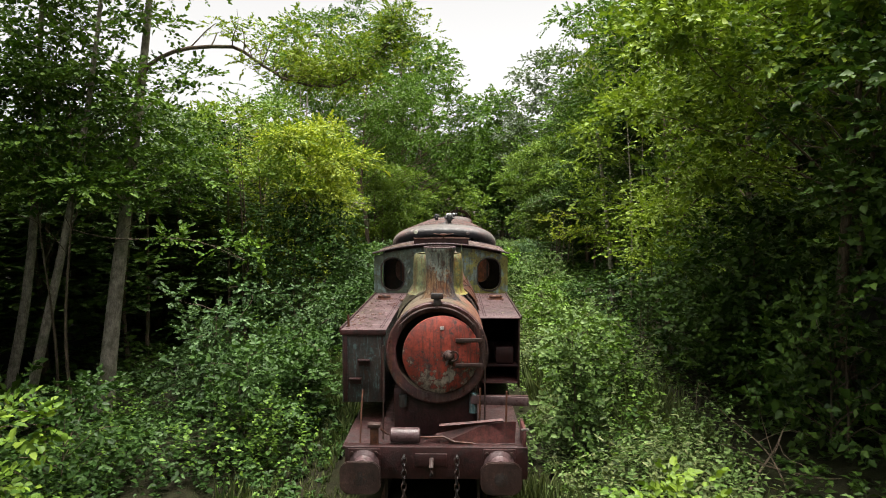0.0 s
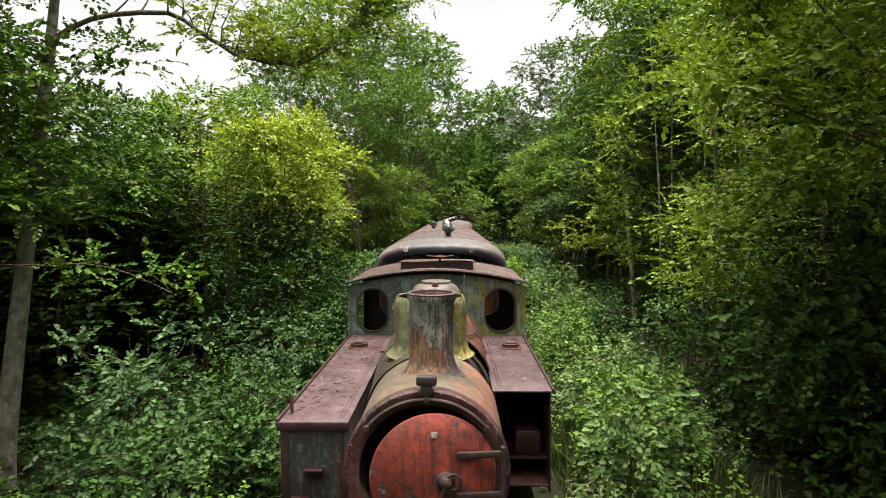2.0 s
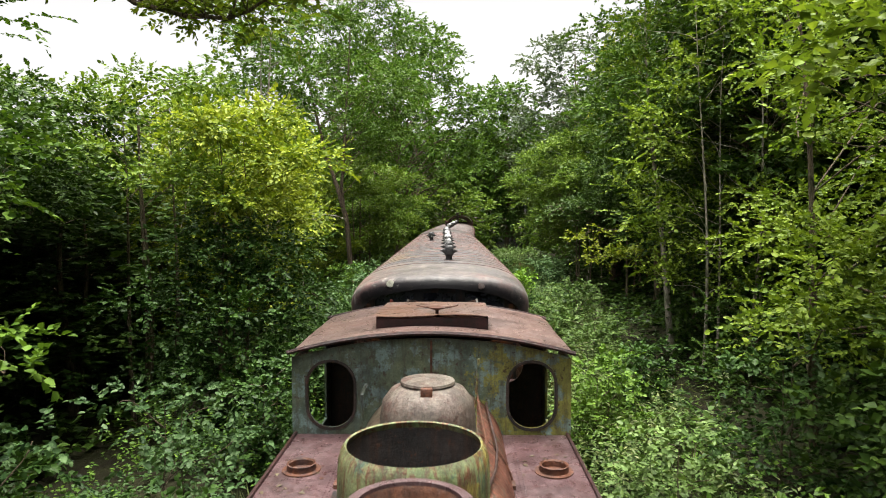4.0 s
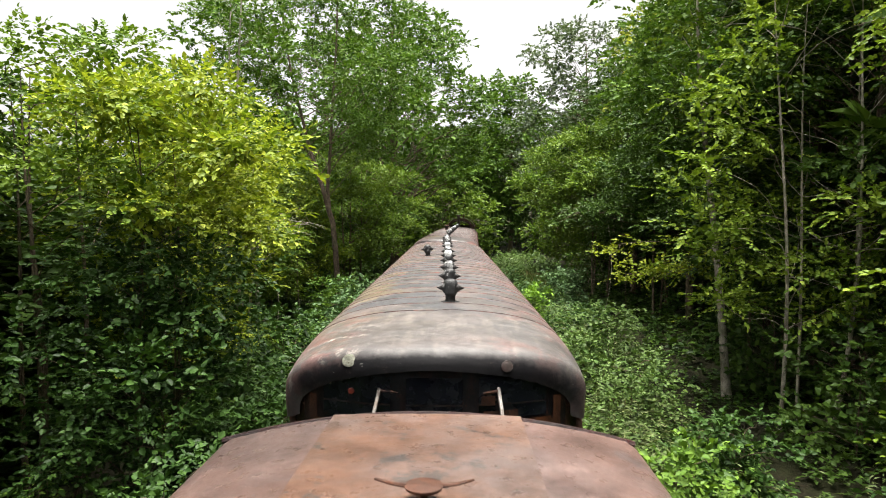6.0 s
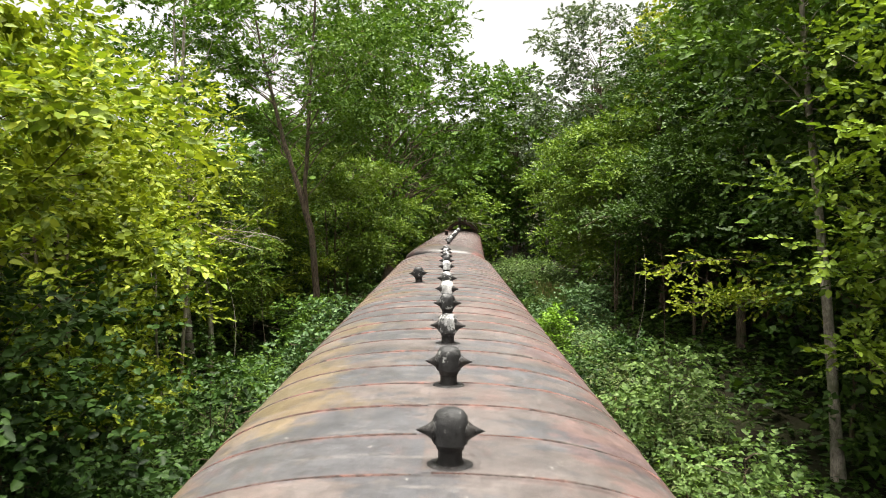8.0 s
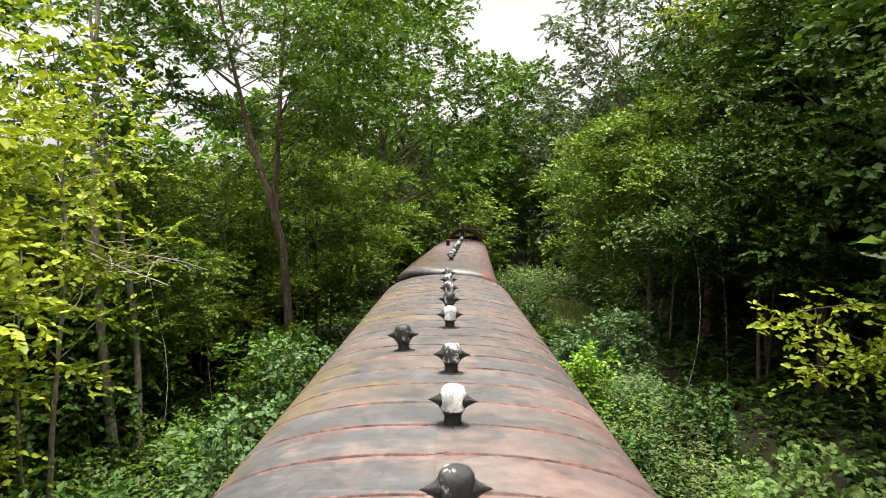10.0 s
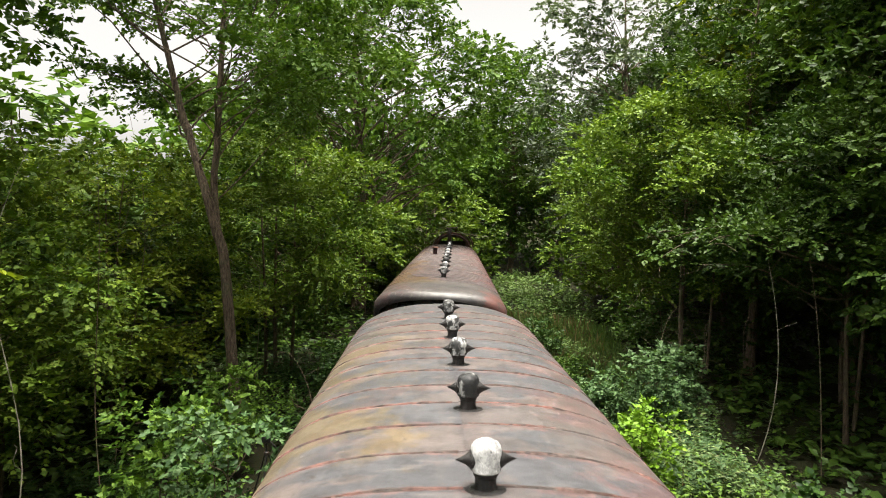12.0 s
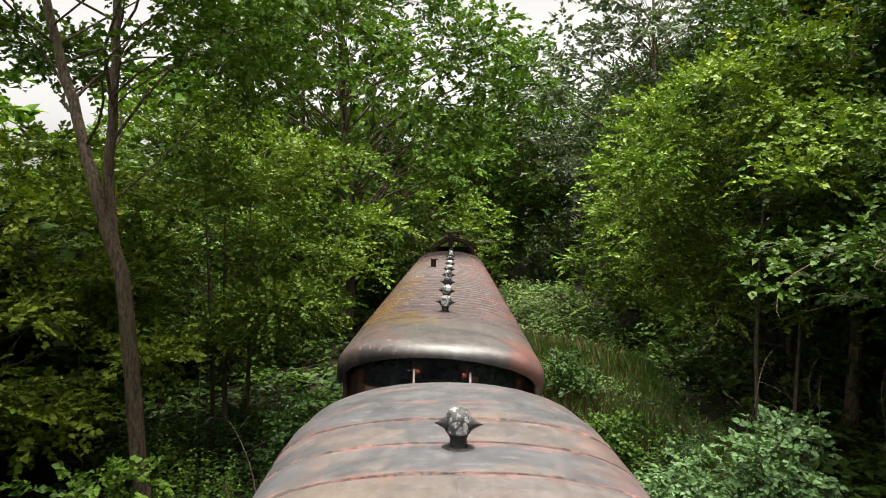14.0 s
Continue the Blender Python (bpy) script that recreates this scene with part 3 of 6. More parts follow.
def tree(name, label, category, at, height, radius, low, clumps, size, material, bark_mat=None, trunks=((0, 0, 0.14),), per=70, count=10,
         length=0.5, seed=1, clump=(0.8, 1.25), flat=0.42, lean=(0, 0), group="", core=1.0, wide=0.42, arms=(), main=8, keep=None, forks=(), big=(1.1, 1.6), ways=()):
    """A tree or shrub: tapered stems, limbs to every clump, and a crown of leaves on twigs.
    low: the height where the crown starts; wide: how far up the crown is widest; arms: long limbs (z, end x, end y, end z) with sprays of their own;
    ways: stems that follow given bends, each a list of (x, y, z, radius)."""
    rng = np.random.default_rng(seed)
    top = empty(name, label, category, group, at=pose(*at))
    bark_mat = bark_mat or M_BARK
    cl, paths, stems = [], [], []
    for sx, sy, r, *way in trunks:
        tip = (sx * 1.4 + lean[0], sy * 1.4 + lean[1], height * 0.93)
        p = curve_path(rng, (sx, sy, -0.25 + min(0.0, float(ground_height(np.array(at[0]), np.array(at[1]))) - at[2])), tip, r * 1.1, r * 0.14, 14, 0, 0.045)
        if way:
            u = np.linspace(0, 1, 14)[:, None] ** 1.7
            p[:, :2] += u * np.array(way)
        p[0, 3] *= 1.35
        stems.append(p)
    for way in ways:
        w = np.array(way, float)
        u = np.linspace(0, len(w) - 1, 4 * len(w))
        p = np.stack([np.interp(u, np.arange(len(w)), w[:, k]) for k in range(4)], -1)
        p[1:-1, :3] = 0.25 * p[:-2, :3] + 0.5 * p[1:-1, :3] + 0.25 * p[2:, :3]
        p[1:-1, :2] += rng.normal(0, 0.008, (len(p) - 2, 2))
        stems.append(p)
    for i in range(clumps):
        u = (i + rng.uniform(0, 1)) / clumps
        h = low + (height - low) * u
        span = wide if u < wide else 1 - wide
        prof = max(0.3, math.sqrt(max(0.0, 1 - (0.94 * (u - wide) / span) ** 2)))
        ang = i * 2.39996 + rng.uniform(-0.5, 0.5)
        cr = rng.uniform(*clump) * (1 - 0.25 * u)
        rr = max(0.1, (radius - 0.6 * cr) * prof * rng.uniform(0.5, 1.15))
        st = stems[i % (min(2, len(stems)) if ways else len(stems))]
        axis = [np.interp(h, st[:, 2], st[:, k]) * 0.7 for k in (0, 1)]
        c = (axis[0] + rr * math.cos(ang), axis[1] + rr * math.sin(ang), h)
        if keep and not keep(at[0] + c[0], at[1] + c[1], at[2] + c[2]):
            continue
        cl.append((*c, cr, flat))
        hz = max(0.25, min(h - rr * rng.uniform(0.3, 0.8), height * 0.9))
        k = np.argmin(np.abs(st[:, 2] - hz))
        r0 = max(0.01, st[k, 3] * rng.uniform(0.22, 0.4))
        paths.append(curve_path(rng, st[k, :3], c, r0, 0.006, 7, 0.08, 0.22))
    arm_c = []
    for z, ex, ey, ez in forks:
        st = stems[0]
        k = np.argmin(np.abs(st[:, 2] - z))
        paths.insert(0, curve_path(rng, st[k, :3], (ex, ey, ez), st[k, 3] * 0.85, 0.05, 10, -0.03, 0.08))
    for z, ex, ey, ez in arms:
        st = stems[0]
        k = np.argmin(np.abs(st[:, 2] - z))
        a = curve_path(rng, st[k, :3], (ex, ey, ez), min(0.032, st[k, 3] * 0.75), 0.008, 12, 0.07, 0.2)
        paths.insert(0, a)
        for q in (a[4:] if ez > 5 else a[6:]):
            for s in range(2 if ez > 5 or ez < 3 else 1):
                arm_c.append((*(q[:3] + rng.normal(0, 0.26, 3) * np.array([1, 1, 0.4])), 0.2, 0.3))
        for q in a[3::2]:
            paths.append(curve_path(rng, q[:3], q[:3] + rng.normal(0, 0.6, 3) * np.array([1, 1, 0.5]), q[3] * 0.5, 0.005, 5, 0.05, 0.2))
    for st in stems:
        tube_object("trunk", [st], bark_mat, top, 10)
    paths.sort(key=lambda q: -q[0][3])
    for q in paths[:main]:
        tube_object("limb", [q], bark_mat, top, 6)
    if paths[main:]:
        tagged(tube_object("branchwork", paths[main:], bark_mat, top, 5), kind="stuff")
    P, D, N, L = clump_leaves(rng, cl + arm_c, per, count, length, size, core, big)
    ok = P[:, 2] > 0.05
    cr = new("crown", leaf_mesh("crown", P[ok], D[ok], N[ok], L[ok], L[ok] * rng.uniform(0.6, 0.85, ok.sum()), material, size < 0.106))
    cr.parent = top
    return top


def herbs(name, label, areas, per_m2, height, size, material, seed, count=9, slim=0.62, patchy=0.0):
    """Low growth: stems set out over rectangles (x0, x1, y0, y1), with leaves in tiers."""
    rng = np.random.default_rng(seed)
    X, Y = [], []
    for x0, x1, y0, y1 in areas:
        n = int((x1 - x0) * (y1 - y0) * per_m2)
        X.append(rng.uniform(x0, x1, n))
        Y.append(rng.uniform(y0, y1, n))
    X, Y = np.concatenate(X), np.concatenate(Y)
    n = len(X)
    lump = 0.5 + 0.25 * np.sin(X * 1.9 + 2 * np.sin(Y * 0.7) + seed) + 0.25 * np.sin(Y * 1.3 + 1.5 * np.sin(X * 1.1) + seed)
    on = lump + rng.normal(0, 0.08, n) > patchy
    X, Y, lump, n = X[on], Y[on], lump[on], int(on.sum())
    edge = np.clip((np.abs(X) - 1.55) / 1.3, 0.25, 1)
    H = height * (0.15 + 0.85 * lump) * rng.uniform(0.55, 1.15, n) * edge
    Z = ground_height(X, Y)
    tilt = rng.normal(0, 0.16, (n, 2))
    s = rng.uniform(0.12, 1.0, (n, count)) ** 0.75
    P = np.empty((n, count, 3))
    P[..., 0] = X[:, None] + tilt[:, :1] * s * H[:, None]
    P[..., 1] = Y[:, None] + tilt[:, 1:] * s * H[:, None]
    P[..., 2] = Z[:, None] + s * H[:, None]
    a = rng.uniform(0, 2 * np.pi, (n, count))
    D = np.stack([np.cos(a), np.sin(a), rng.normal(0.15, 0.3, (n, count))], -1)
    N = np.array([0, 0, 1.0]) + rng.normal(0, 0.35, (n, count, 3))
    L = size * rng.uniform(0.6, 1.3, (n, count)) * (1.15 - 0.4 * s)
    me = leaf_mesh(name, P.reshape(-1, 3), D.reshape(-1, 3), N.reshape(-1, 3), L.ravel(), L.ravel() * slim, material)
    return tagged(new(name, me), label, "undergrowth", kind="stuff")


def grass(name, label, areas, per_m2, height, seed, mat=None, blade=1.0):
    rng = np.random.default_rng(seed)
    X = np.concatenate([rng.uniform(a[0], a[1], int((a[1] - a[0]) * (a[3] - a[2]) * per_m2)) for a in areas])
    Y = np.concatenate([rng.uniform(a[2], a[3], int((a[1] - a[0]) * (a[3] - a[2]) * per_m2)) for a in areas])
    n = len(X)
    P = np.stack([X, Y, ground_height(X, Y)], -1)
    D = np.stack([rng.normal(0, 0.35, n), rng.normal(0, 0.35, n), np.ones(n)], -1)
    N = np.stack([rng.normal(0, 1, n), rng.normal(0, 1, n), np.full(n, 0.3)], -1)
    L = height * rng.uniform(0.5, 1.3, n) * (0.6 + 0.4 * np.sin(X * 1.3 + Y * 0.7))
    me = leaf_mesh(name, P, D, N, L, blade * (0.016 + 0.012 * rng.uniform(0, 1, n)), mat or M_GRASS)
    return tagged(new(name, me), label, "grass", kind="stuff")


# ---- the locomotive: a side-tank engine, stripped and rusting ----
def make_track():
    track = empty("railway_track", "rusty rails on buried sleepers under the train", "track", kind="structure")
    for x in (-0.75, 0.75):
        bm = box(x - 0.035, x + 0.035, 2, 84, -0.03, 0.0, 0.006)
        box(x - 0.012, x + 0.012, 2, 84, -0.12, -0.032, 0, bm)
        part("rail", bm, M_RUST, track)
    for i in range(100):
        bm = box(-1.25, 1.25, 2.2 + i * 0.8, 2.45 + i * 0.8, -0.26, -0.125, 0.012)
        part("sleeper", bm, M_BARK, track, smooth=0)


make_track()


def wheel(parent, x, y, r):
    bm = lathe([(0.06, -0.05), (r * 0.82, -0.04), (r * 0.85, -0.06), (r + 0.03, -0.06), (r + 0.03, -0.03), (r, -0.02), (r * 0.99, 0.06), (r * 0.84, 0.06), (r * 0.82, 0.02), (0.12, 0.03), (0.1, 0.08), (0, 0.08)], 32,
               Matrix.Translation((x, y, r)) @ pose(0, 0, 0, 0, 90 if x > 0 else -90, 0))
    part("wheel", bm, M_DARK, parent)


def make_locomotive():
    eng = empty("steam_locomotive", "rusted side-tank steam locomotive with a red smokebox door", "locomotive")
    rng = random.Random(4)
    cx, cz = 0.06, 2.27
    # frames, footplate and buffer beam
    for x in (-0.62, 0.62):
        part("frame_plate", box(x - 0.02, x + 0.02, 8.9, 16.7, 0.35, 1.04), M_DARK, eng)
    part("footplate", box(-1.2, 1.24, 8.83, 16.9, 1.05, 1.085, 0.006), M_MAROON, eng)
    part("buffer_beam", box(-1.14, 1.26, 8.68, 8.83, 0.7, 1.13, 0.012), M_MAROON, eng, "thick dark maroon buffer beam")
    for x in (-0.885, 0.885):
        b = part("buffer", lathe([(0.2, 0), (0.2, 0.03), (0.14, 0.07), (0.115, 0.14), (0.12, 0.22), (0.165, 0.29), (0.17, 0.33), (0, 0.36)], 28, pose(x, 8.68, 0.9, 90, 0, 0)), M_TANK_TOP, eng, "flared pink buffer socket")
        head = plate(rounded(x, 0.87, 0.52, 0.42, 0.13), 8.27, 8.31)
        bmesh.ops.bevel(head, geom=[e for e in head.edges if abs(e.verts[0].co.y - e.verts[1].co.y) < 1e-4 and e.calc_face_angle(0) > 0.6], offset=0.012, segments=2, affect="EDGES")
        part("buffer_head", head, M_BUFFER, b, "worn brown buffer head with a dark greased middle")
        part("grease_mark", lathe([(0.09, 0), (0.06, 0.003), (0, 0.004)], 18, pose(x, 8.27, 0.86, 90, 0, 0)), M_DARK, b)
        part("buffer_flange", box(x - 0.21, x + 0.21, 8.65, 8.68, 0.76, 1.11, 0.006), M_MAROON, b)
        for dx in (-0.16, 0.16):
            part("bolt", lathe([(0.024, 0), (0.024, 0.02), (0, 0.024)], 6, pose(x + dx, 8.65, 1.06, 90, 0, 0)), M_BUFFER, b)
    part("coupling_plate", box(-0.22, 0.2, 8.645, 8.678, 0.88, 1.05, 0.008), M_MAROON, eng)
    part("coupling_hook", pipe([(0, 8.68, 0.97), (0, 8.56, 0.98), (0, 8.47, 0.93), (0, 8.46, 0.85), (0, 8.52, 0.8), (0, 8.58, 0.83)], 0.035, 10, taper=0.6), M_BUFFER, eng)
    for x in (-0.36, 0.33):
        chain = part("safety_chain", pipe([(x, 8.67, 1.02), (x, 8.62, 1.04), (x, 8.6, 1.0)], 0.018, 8), M_DARK, eng)
        for i in range(7):
            z = 0.97 - i * 0.085
            a = 90 * (i % 2) + 20
            ring = [(x + 0.032 * math.cos(radians(q)) * math.cos(radians(a)), 8.6 + 0.032 * math.cos(radians(q)) * math.sin(radians(a)), z + 0.055 * math.sin(radians(q))) for q in range(0, 361, 36)]
            part("link", pipe(ring, 0.011, 6), M_DARK, chain)
    # things left on the front footplate
    part("air_cylinder", lathe([(0, -0.2), (0.085, -0.2), (0.1, -0.185), (0.1, 0.185), (0.085, 0.2), (0, 0.2)], 24, pose(-0.36, 8.86, 1.23, 0, 90, 0)), M_TANK_TOP, eng, "short faded pink cylinder")
    part("lamp_bracket", box(-0.82, -0.71, 8.76, 8.82, 1.1, 1.36, 0.008), M_RUST, eng)
    part("bracket_cap", box(-0.85, -0.68, 8.73, 8.85, 1.36, 1.41, 0.008), M_BUFFER, eng)
    part("drain_rod", pipe([(-0.97, 8.9, 1.09), (-0.965, 9.0, 1.5), (-0.96, 9.1, 1.78)], 0.012, 6), M_RUST, eng)
    part("brake_pipe", pipe([(-0.68, 8.8, 1.33), (-0.6, 8.84, 1.25), (-0.45, 8.88, 1.2), (-0.1, 8.86, 1.2), (0.15, 8.82, 1.22), (0.3, 8.8, 1.16), (0.55, 8.8, 1.14)], 0.014, 7), M_RUST, eng)
    # bent plates on the right of the footplate
    bm = bmesh.new()
    vs = [bm.verts.new(p) for p in ((-0.1, 8.9, 1.13), (0.12, 8.82, 1.13), (0.75, 8.78, 1.12), (1.1, 8.8, 1.15), (1.12, 8.86, 1.42), (0.75, 8.85, 1.4), (0.25, 8.87, 1.36), (0.05, 8.9, 1.24))]
    bm.faces.new(vs)
    bmesh.ops.solidify(bm, geom=bm.faces[:], thickness=0.012)
    part("bent_plate", bm, M_PLATE, eng, "bent and torn red plate", smooth=0)
    for x in (-0.68, 0.71):
        part("handrail_rod", pipe([(x, 9.1, 1.1), (x + 0.005, 9.12, 1.8), (x, 9.14, 2.38)], 0.012, 7), M_BUFFER, eng)
    part("loose_angle_bar", pipe([(0.1, 8.86, 1.36), (0.5, 8.84, 1.4), (0.95, 8.86, 1.44)], 0.024, 4), M_PLATE, eng)
    part("broken_running_board", box(0.52, 1.32, 9.2, 9.225, 1.54, 1.66, 0.004, turn=pose(0, 0, 0, 0, 2, 0)), M_TANK_TOP, eng)
    part("running_board_top", box(0.52, 1.32, 9.228, 9.3, 1.645, 1.66, 0.003), M_MAROON, eng)
    part("step_box", box(1.2, 1.24, 8.7, 9.2, 0.98, 1.36, 0.004), M_PLATE, eng)
    part("step_box_edge", box(1.17, 1.27, 8.7, 8.72, 1.34, 1.37, 0.004), M_BAR, eng)
    for x, y in ((0.63, 9.1), (0.98, 8.95)):
        part("upright_rod", pipe([(x, y, 1.1), (x + 0.015, y + 0.01, 1.5), (x + 0.02, y + 0.02, 1.8)], 0.014, 6), M_RUST, eng)
    # saddle, smokebox, boiler
    part("saddle", box(-0.55, 0.62, 9.3, 10.6, 1.08, 1.75, 0.03), M_MAROON, eng, "dark maroon saddle casting")
    part("steam_pipe_stub", lathe([(0.06, 0), (0.06, 0.14), (0.05, 0.17), (0, 0.17)], 16, pose(-0.42, 9.28, 1.5)), M_TANK_SIDE, eng)
    part("steam_pipe_stub", lathe([(0.055, 0), (0.055, 0.26), (0.04, 0.28), (0, 0.28)], 16, pose(0.56, 9.26, 1.42)), M_TEAL, eng)
    part("smokebox", lathe([(0.575, 0.0), (0.60, -0.006), (0.69, -0.005), (0.698, 0.02), (0.698, 0.09), (0.692, 0.1), (0.692, 1.52), (0.66, 1.52), (0.66, 1.4), (0.60, 0.3), (0.575, 0.05), (0.575, 0.0)], 72, along_y(cx, 9.2, cz)), M_BOILER, eng, "chalky grey-green and orange smokebox barrel")
    part("front_ring", lathe([(0.57, 0.02), (0.57, -0.006), (0.585, -0.016), (0.69, -0.016), (0.708, 0.0), (0.708, 0.1), (0.7, 0.1), (0.7, 0.02)], 72, along_y(cx, 9.19, cz)), M_RING, eng, "sooty red front ring with rivets")
    part("smokebox_back", lathe([(0, 0), (0.6, 0), (0.6, 0.02), (0, 0.02)], 32, along_y(cx, 9.75, cz)), M_DARK, eng)
    # half-round handrail over the door
    arc = [(cx + 0.635 * math.cos(radians(a)), 9.13, cz + 0.635 * math.sin(radians(a))) for a in range(35, 146, 5)]
    hr = part("curved_handrail", pipe(arc, 0.016, 8), M_BUFFER, eng)
    for a in (38, 90, 142):
        part("handrail_knob", lathe([(0.012, 0), (0.012, 0.05), (0.028, 0.06), (0.026, 0.085), (0, 0.09)], 10, pose(cx + 0.635 * math.cos(radians(a)), 9.19, cz + 0.635 * math.sin(radians(a)), 90, 0, 0)), M_BUFFER, hr)
    rv = bmesh.new()
    for i in range(36):
        a = 2 * math.pi * i / 36
        lathe([(0.012, 0), (0.009, 0.006), (0, 0.009)], 6, pose(cx + 0.675 * math.cos(a), 9.174, cz + 0.675 * math.sin(a), 90, 0, 0), rv)
    tagged(part("rivet_seam", rv, M_RING, eng), kind="stuff")
    # the door: dished, ajar, hinged on its right
    door = part("smokebox_door", lathe([(0, -0.075), (0.16, -0.072), (0.34, -0.055), (0.47, -0.02), (0.525, 0.01), (0.53, 0.03), (0.515, 0.035), (0.4, 0.0), (0, -0.04)], 64, pose(0.66, 9.16, cz, 0, 0, 7) @ along_y(-0.545, -0.02, 0.0)), M_DOOR, eng, "flaking red smokebox door standing ajar")
    dm = pose(0.66, 9.16, cz, 0, 0, 7)
    for z in (0.2, -0.14):
        st = box(-0.36, 0.03, -0.105, -0.07, z - 0.028, z + 0.028, 0.006)
        st.transform(dm)
        part("hinge_strap", st, M_BUFFER, door)
    hp = pipe([dm @ Vector((0.02, -0.09, -0.2)), dm @ Vector((0.02, -0.09, 0.26))], 0.02, 10)
    part("hinge_pin", hp, M_BUFFER, door)
    part("door_boss", lathe([(0.075, 0), (0.075, 0.02), (0.05, 0.035), (0.045, 0.09), (0.03, 0.1), (0, 0.1)], 24, dm @ pose(-0.46, -0.09, 0.0, 90, 0, 0)), M_BUFFER, door)
    part("handle_ring", lathe([(0.055, -0.012), (0.075, -0.012), (0.075, 0.012), (0.055, 0.012), (0.055, -0.012)], 24, dm @ pose(-0.4, -0.15, 0.0, 90, 0, 0)), M_BUFFER, door)
    hb = pipe([dm @ Vector((-0.46, -0.17, 0.0)), dm @ Vector((-0.5, -0.18, -0.12))], 0.014, 8)
    part("handle", hb, M_DARK, door)
    dp = box(-0.025, 0.025, -0.008, 0.0, -0.025, 0.025, 0.003)
    dp.transform(dm @ pose(-0.545, -0.072, 0.37, -8, 0, 0))
    part("maker_plate", dp, M_BAR, door, "small pale square plate")
    # lamp iron on the ring
    part("lamp_iron", box(cx - 0.05, cx + 0.05, 9.12, 9.19, 2.93, 3.02, 0.01), M_DARK, eng)
    part("lamp_iron_bar", box(cx - 0.085, cx + 0.085, 9.11, 9.2, 3.02, 3.1, 0.016), M_DARK, eng)
    # boiler barrel and firebox
    part("boiler", lathe([(0.0, 0), (0.6, 0), (0.61, 0.02), (0.61, 3.8), (0, 3.8)], 48, along_y(0.03, 10.7, cz + 0.02)), M_DARK, eng, "bare sooty boiler shell")

    def cladding(y0, y1, a0, a1, r, label):
        bm = bmesh.new()
        n = max(6, int((a1 - a0) / 5))
        rows = []
        for y in np.linspace(y0, y1, 12):
            row = []
            for i in range(n + 1):
                a = radians(a0 + (a1 - a0) * i / n)
                rr = r + 0.075 * max(0.0, -math.cos(a)) ** 2 * min(1.0, max(0.0, y - 10.6) / 1.3)
                row.append(bm.verts.new((0.05 + rr * math.cos(a), y, cz + 0.005 + rr * math.sin(a))))
            rows.append(row)
        for p, q in zip(rows, rows[1:]):
            for i in range(n):
                bm.faces.new((p[i], p[i + 1], q[i + 1], q[i]))
        bmesh.ops.solidify(bm, geom=bm.faces[:], thickness=0.012)
        return part("cladding", bm, M_BOILER, eng, label)

    cladding(10.6, 12.0, 84, 205, 0.7, "chalky cladding sheet with a torn edge")
    cladding(12.02, 14.48, 12, 205, 0.705, "chalky cladding sheet over the boiler")
    for y in (12.0, 13.3):
        arc = [(0.05 + 0.71 * math.cos(radians(a)), y, cz + 0.71 * math.sin(radians(a))) for a in range(14, 130, 6)]
        part("boiler_band", pipe(arc, 0.014, 5), M_RUST, eng)
    part("cladding_rib", pipe([(0.02 + 0.69 * math.cos(radians(a)), 11.35, cz + 0.02 + 0.69 * math.sin(radians(a))) for a in range(-5, 86, 6)], 0.028, 7), M_DARK, eng)
    part("oil_pipe", pipe([(0.46, 12.05, 2.9), (0.55, 12.6, 2.83), (0.6, 13.2, 2.77), (0.56, 14.4, 2.82)], 0.011, 7), M_BUFFER, eng)
    part("oil_pipe", pipe([(0.4, 12.05, 2.96), (0.5, 13.0, 2.9), (0.46, 14.4, 2.94)], 0.013, 7), M_RUST, eng)
    # chimney
    ch = part("chimney", lathe([(0.42, -0.2), (0.33, -0.1), (0.265, -0.03), (0.228, 0.04), (0.21, 0.12), (0.204, 0.25), (0.212, 0.62), (0.232, 0.66), (0.24, 0.69), (0.235, 0.71), (0.205, 0.71), (0.195, 0.68), (0.19, 0.3), (0.0, 0.1)], 48, pose(0.075, 10.05, 2.97)), M_CHIMNEY, eng, "tall chimney streaked with rust and old blue paint")
    part("chimney_rim", lathe([(0.2, 0.0), (0.238, 0.0), (0.242, 0.012), (0.225, 0.02), (0.2, 0.016), (0.2, 0.0)], 48, pose(0.075, 10.05, 3.675)), M_TANK_TOP, ch)
    part("flue", lathe([(0.0, 0.12), (0.187, 0.12), (0.187, 0.3), (0.192, 0.68), (0.2, 0.7)], 40, pose(0.075, 10.05, 2.975)), M_RUST, ch, "rusty inside of the chimney")
    # open dome casing
    part("dome_casing", lathe([(0.5, -0.04), (0.47, -0.02), (0.43, 0.03), (0.415, 0.12), (0.41, 0.45), (0.405, 0.54), (0.39, 0.595), (0.37, 0.622), (0.36, 0.616), (0.378, 0.58), (0.39, 0.52), (0.39, 0.1)], 48, pose(0.02, 11.2, 2.9)), M_DOME, eng, "open-topped dome casing in chipped lime green")
    part("dome_inside", lathe([(0.0, 0), (0.37, 0.0), (0.375, 0.56)], 32, pose(0.02, 11.2, 2.92)), M_DARK, eng)
    # closed dome
    dm2 = part("steam_dome", lathe([(0.37, -0.1), (0.345, 0.0), (0.34, 0.42), (0.32, 0.53), (0.26, 0.61), (0.17, 0.65), (0, 0.66)], 48, pose(0.05, 12.35, 2.9)), M_BROWN_DOME, eng, "grey-brown steam dome with a flat lid")
    part("dome_lid", lathe([(0.19, 0), (0.195, 0.008), (0.19, 0.025), (0, 0.032)], 36, pose(0.05, 12.35, 3.545)), M_BROWN_DOME, dm2)
    part("dome_catch", box(0.01, 0.09, 12.1, 12.15, 3.48, 3.57, 0.006), M_RUST, dm2)
